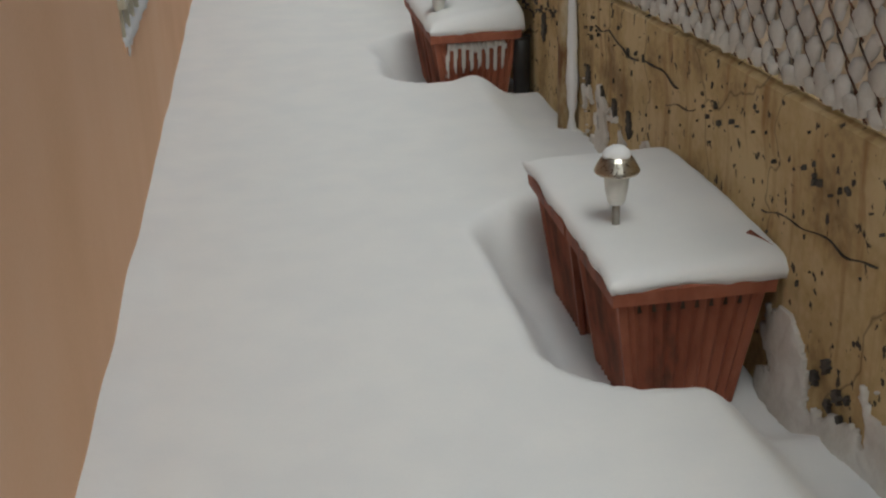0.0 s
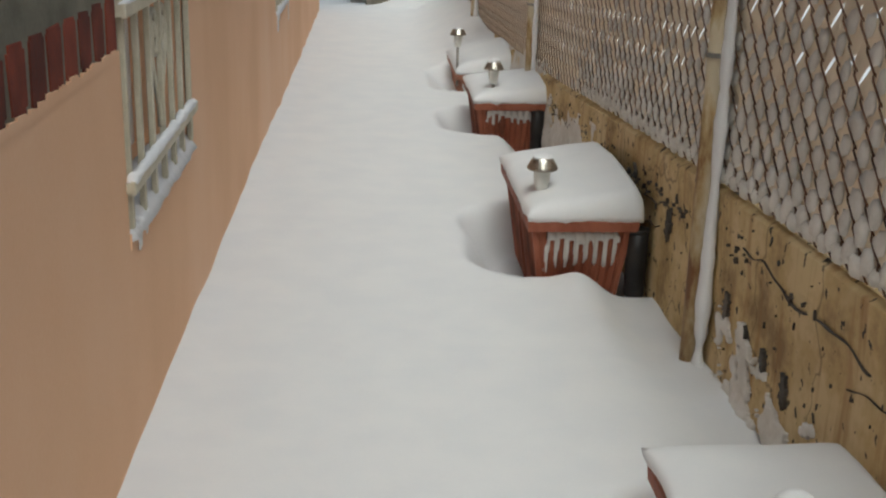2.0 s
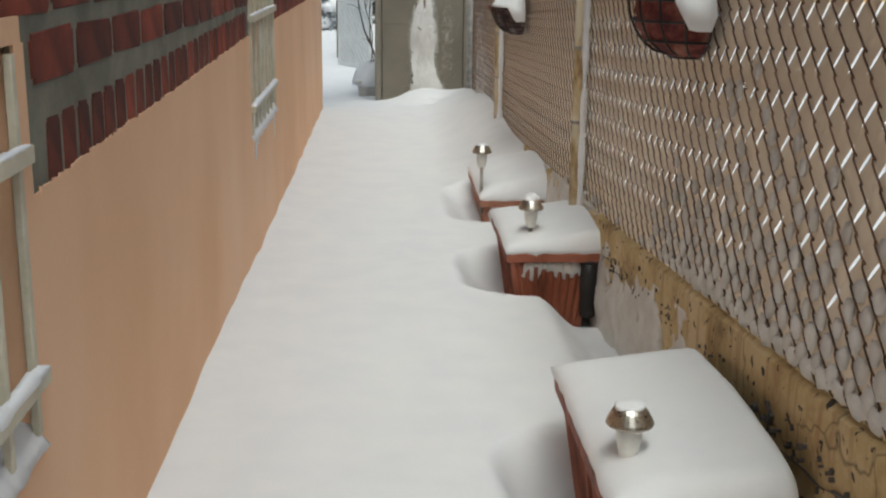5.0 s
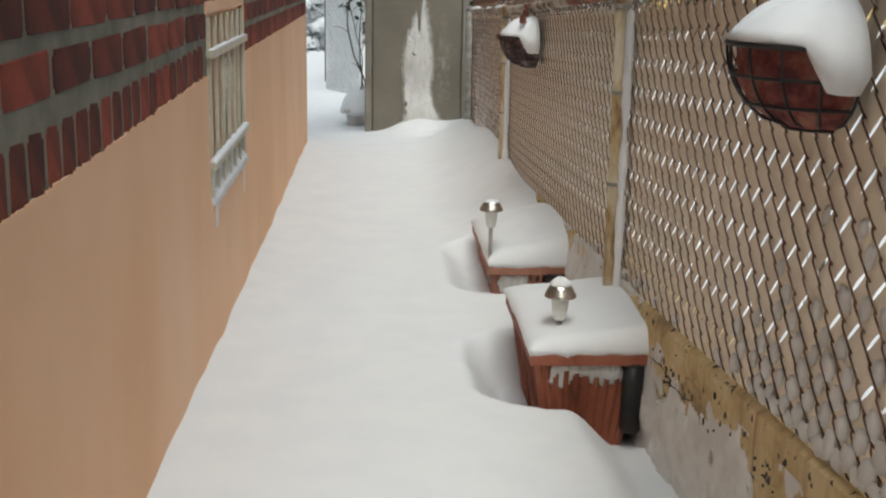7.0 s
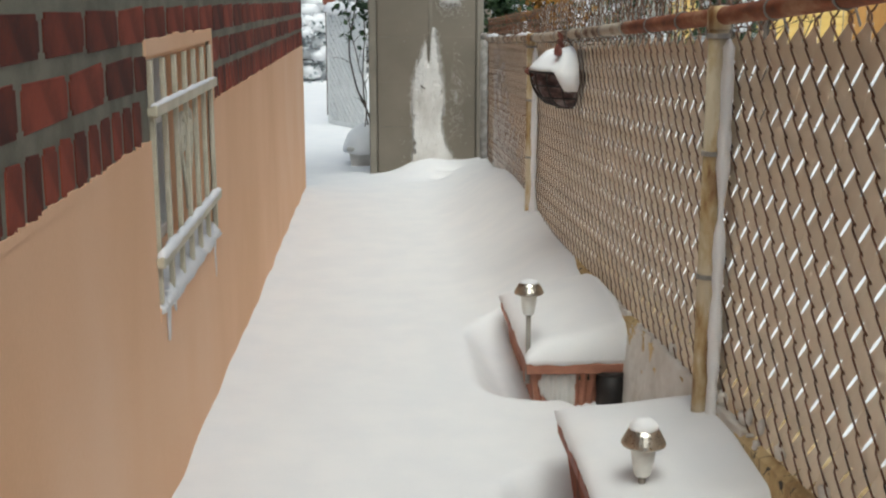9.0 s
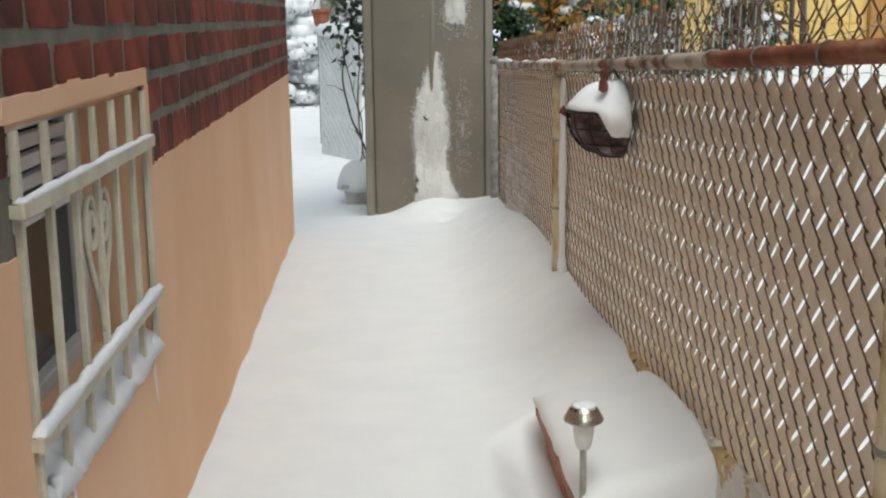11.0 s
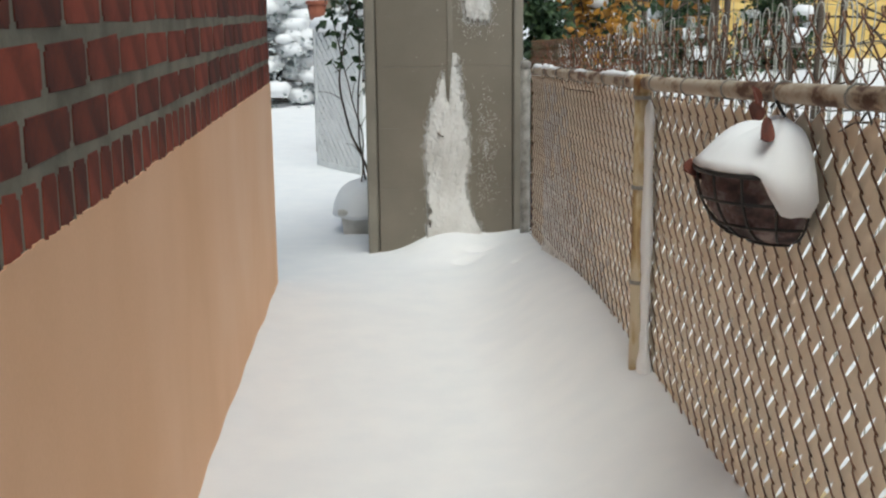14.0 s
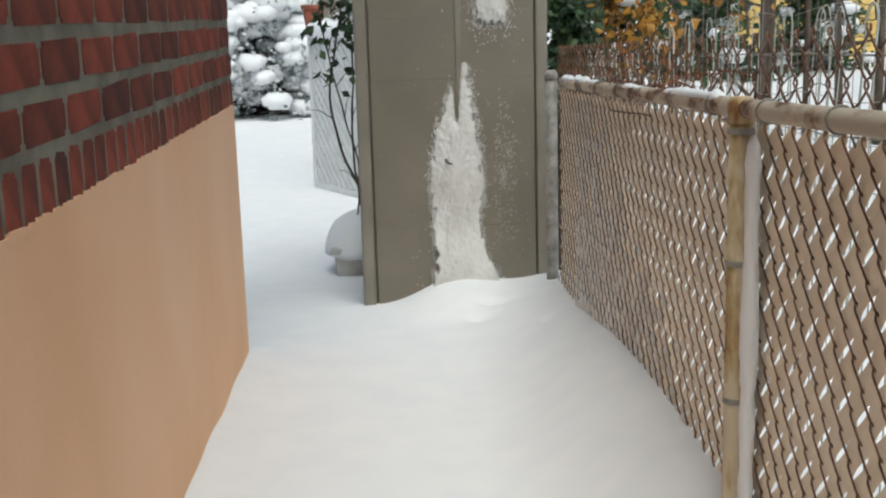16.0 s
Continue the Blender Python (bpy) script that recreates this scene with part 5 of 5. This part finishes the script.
def build_hoop_fence():
    o = thing("hoop_fence", "pale wire garden fence with rounded hoop tops, partly bent over", "fence")
    X = 1.36
    rng = random.Random(6)
    hoop = bmesh.new()
    r = 0.032
    pts = [(0, -r, 0.0), (0, -r, 0.5), (0, -r, 1.06)] + [(0, -r * math.cos(a), 1.06 + r * 1.3 * math.sin(a)) for a in [math.pi * k / 8 for k in range(1, 8)]] + [(0, r, 1.06), (0, r, 0.5), (0, r, 0.0)]
    tube(hoop, pts, 0.0019, 5)
    me = finish(hoop, "hoop", PALE_WIRE, True)
    for i in range(58):
        y = 8.6 + 0.095 * i
        ob = new("hoop", me)
        ob.parent = o
        lean = 30 * ease(11.9, 12.6, y) if y > 11.9 else rng.uniform(-2, 2)
        ob.matrix_local = pose(X, y, wall_top(y) + 0.06, -lean * 0.9 + rng.uniform(-2, 2), rng.uniform(-2, 4), 0)
    for dz in (0.60, 0.80, 0.985):
        bm = bmesh.new()
        tube(bm, [(X, 8.6 + 0.11 * k, wall_top(8.6 + 0.11 * k) + 0.06 + dz + 0.006 * rng.uniform(-1, 1)) for k in range(31)], 0.0024, 5)
        part("strand", bm, STAKE, o, smooth=True)
    # taller square-meshed wire beyond it
    w = thing("wire_fence", "tall grey square-mesh garden wire on thin posts", "fence")
    for i in range(44):
        y = 6.2 + 0.16 * i
        bm = bmesh.new()
        tube(bm, [(1.62 + 0.02 * math.sin(i), y, 0.6), (1.62, y, 2.35)], 0.0013, 5)
        part("upright", bm, STAKE, w)
    for k in range(9):
        z = 1.25 + 0.13 * k
        bm = bmesh.new()
        tube(bm, [(1.62, 6.2 + 0.16 * i, z - 0.035 * (6.2 + 0.16 * i - 9) + 0.012 * math.sin(i * 1.3 + k)) for i in range(44)], 0.0013, 5)
        part("strand", bm, STAKE, w)
    for y in (6.6, 11.6):
        bm = bmesh.new()
        tube(bm, [(1.64, y, 0.4), (1.64, y, 2.4)], 0.009, 8)
        part("post", bm, BARK, w)


build_hoop_fence()


def build_twigs():
    """Bare creepers tangled along the top of the fences."""
    rng = random.Random(31)
    o = thing("bare_creeper", "tangle of bare brown creeper stems along the fence top", "creeper")
    bm = bmesh.new()
    for k in range(45):
        y = rng.uniform(8.4, 13.3)
        p = Vector((rng.uniform(1.10, 1.32), y, wall_top(y) + FENCE_H - rng.uniform(0.0, 0.1)))
        d = Vector((rng.gauss(0.1, 0.3), rng.gauss(0, 0.7), rng.uniform(0.0, 0.8))).normalized()
        pts = [p]
        for s in range(5):
            d = (d + Vector((rng.gauss(0, 0.35), rng.gauss(0, 0.35), rng.gauss(-0.12, 0.3)))).normalized()
            p = p + d * rng.uniform(0.03, 0.07)
            pts.append(p)
        tube(bm, pts, 0.0028, 4, 0.0012)
    tagged(part("tangle", bm, BARK, o), kind="stuff")
    bm = bmesh.new()
    for k in range(55):
        y = rng.uniform(11.0, 13.2)
        p = Vector((rng.uniform(1.06, 1.2), y, wall_top(y) + FENCE_H + rng.uniform(0.0, 0.05)))
        d = Vector((0, rng.gauss(0, 1), rng.uniform(-0.2, 0.4))).normalized()
        pts = [p]
        for s in range(4):
            d = (d + Vector((rng.gauss(0, 0.3), rng.gauss(0, 0.5), rng.gauss(0, 0.3)))).normalized()
            p = p + d * 0.035
            pts.append(p)
        tube(bm, pts, 0.003, 4, 0.0015)
    tagged(part("dead_tangle", bm, RUST, o, "rust-brown dead stems"), kind="stuff")


build_twigs()


def build_bare_tree(x, y, h, seed):
    o = thing("bare_tree", "slim bare winter tree with dark bark", "tree", "bare trees in the next yard")
    rng = random.Random(seed)
    base = snow_z(x, y) - 0.2
    top = Vector((x + rng.uniform(-0.2, 0.2), y, base + h))
    bm = bmesh.new()
    tube(bm, [(x, y, base), (x + rng.uniform(-0.08, 0.08), y, base + h * 0.4), top], 0.042, 8, 0.012)
    part("trunk", bm, BARK, o, smooth=True)
    for k in range(16):
        q = rng.uniform(0.15, 0.95)
        p = Vector((x, y, base)).lerp(top, q)
        d = Vector((rng.gauss(0, 1), rng.gauss(0, 0.6), rng.uniform(0.1, 0.9))).normalized()
        pts = [p]
        for s in range(4):
            d = (d + Vector((rng.gauss(0, 0.3), rng.gauss(0, 0.3), rng.gauss(0.1, 0.3)))).normalized()
            p = p + d * h * 0.09
            pts.append(p)
        bm = bmesh.new()
        tube(bm, pts, 0.016 * (1.1 - q), 5, 0.003)
        for s in range(3):
            b0 = pts[rng.randint(1, 3)]
            b1 = b0 + Vector((rng.gauss(0, 0.14), rng.gauss(0, 0.14), rng.uniform(0, 0.22)))
            tube(bm, [b0, (b0 + b1) / 2 + Vector((0.02, 0, 0)), b1], 0.004, 4, 0.0015)
        part("limb", bm, BARK, o, smooth=True)


for _x, _y, _h, _s in ((2.7, 15.5, 3.2, 1), (3.3, 17.2, 3.8, 2), (3.9, 16.4, 3.4, 3), (4.4, 18.4, 3.6, 4), (2.9, 18.6, 3.4, 5), (5.3, 19.5, 4.0, 6), (3.6, 14.2, 2.6, 7)):
    build_bare_tree(_x, _y, _h, _s)


def build_yellow_house():
    o = thing("yellow_house", "sunlit yellow clapboard house behind the next yard", "house", at=(9.7, 26.0, 0.5))
    bm = bmesh.new()
    box(bm, -4.2, 7.0, 0.06, 6, -0.5, 5.0)
    part("wall", bm, YELLOW, o)
    for k in range(34):
        bm = bmesh.new()
        z = 0.0 + 0.145 * k
        v = box(bm, -4.22, 7.0, 0.03, 0.06, z, z + 0.14)
        for q in v:
            if q.co.z > z + 0.1 and q.co.y < 0.05:
                q.co.y += 0.018
        part("siding_board", bm, YELLOW, o)
    for x0, x1 in ((-0.66, 0.02), (2.6, 2.9), (-4.25, -4.05)):
        bm = bmesh.new()
        rounded(bm, x0, x1, -0.10, 0.03, -0.3, 4.8, 0.01)
        part("corner_post", bm, OCHRE, o, "ochre timber post")
    for x0 in (-2.6, 0.7, 4.2):
        bm = bmesh.new()
        rounded(bm, x0, x0 + 1.0, -0.02, 0.03, 1.5, 2.9, 0.01)
        fr = part("window", bm, WHITE, o)
        bm = bmesh.new()
        box(bm, x0 + 0.08, x0 + 0.92, -0.03, -0.021, 1.58, 2.82)
        part("pane", bm, GLASS, fr)
    bm = bmesh.new()
    v = box(bm, -4.6, 7.4, -0.5, 6.4, 5.0, 7.0)
    for q in v:
        if q.co.z > 6:
            q.co.y = 3.0
    part("roof", bm, SHED, o)


build_yellow_house()


def build_back_house():
    o = thing("back_house", "plain tan house wall far behind the snowy yard", "house", at=(-3.5, 31.0, 0.2))
    bm = bmesh.new()
    box(bm, -6, 6.3, 0, 5, -0.4, 5.5)
    part("wall", bm, TRIM, o)
    bm = bmesh.new()
    v = box(bm, -6.3, 6.6, -0.4, 5.4, 5.5, 7.2)
    for q in v:
        if q.co.z > 7:
            q.co.y = 2.5
    part("roof", bm, SHED, o)
    for x0 in (-4, -1.2, 1.6, 4.2):
        bm = bmesh.new()
        rounded(bm, x0, x0 + 1.0, -0.04, 0.02, 1.3, 2.9, 0.01)
        fr = part("window", bm, WHITE, o)
        bm = bmesh.new()
        box(bm, x0 + 0.08, x0 + 0.92, -0.05, -0.041, 1.38, 2.82)
        part("pane", bm, GLASS, fr)


build_back_house()
build_bricks(HOUSE_WALL)
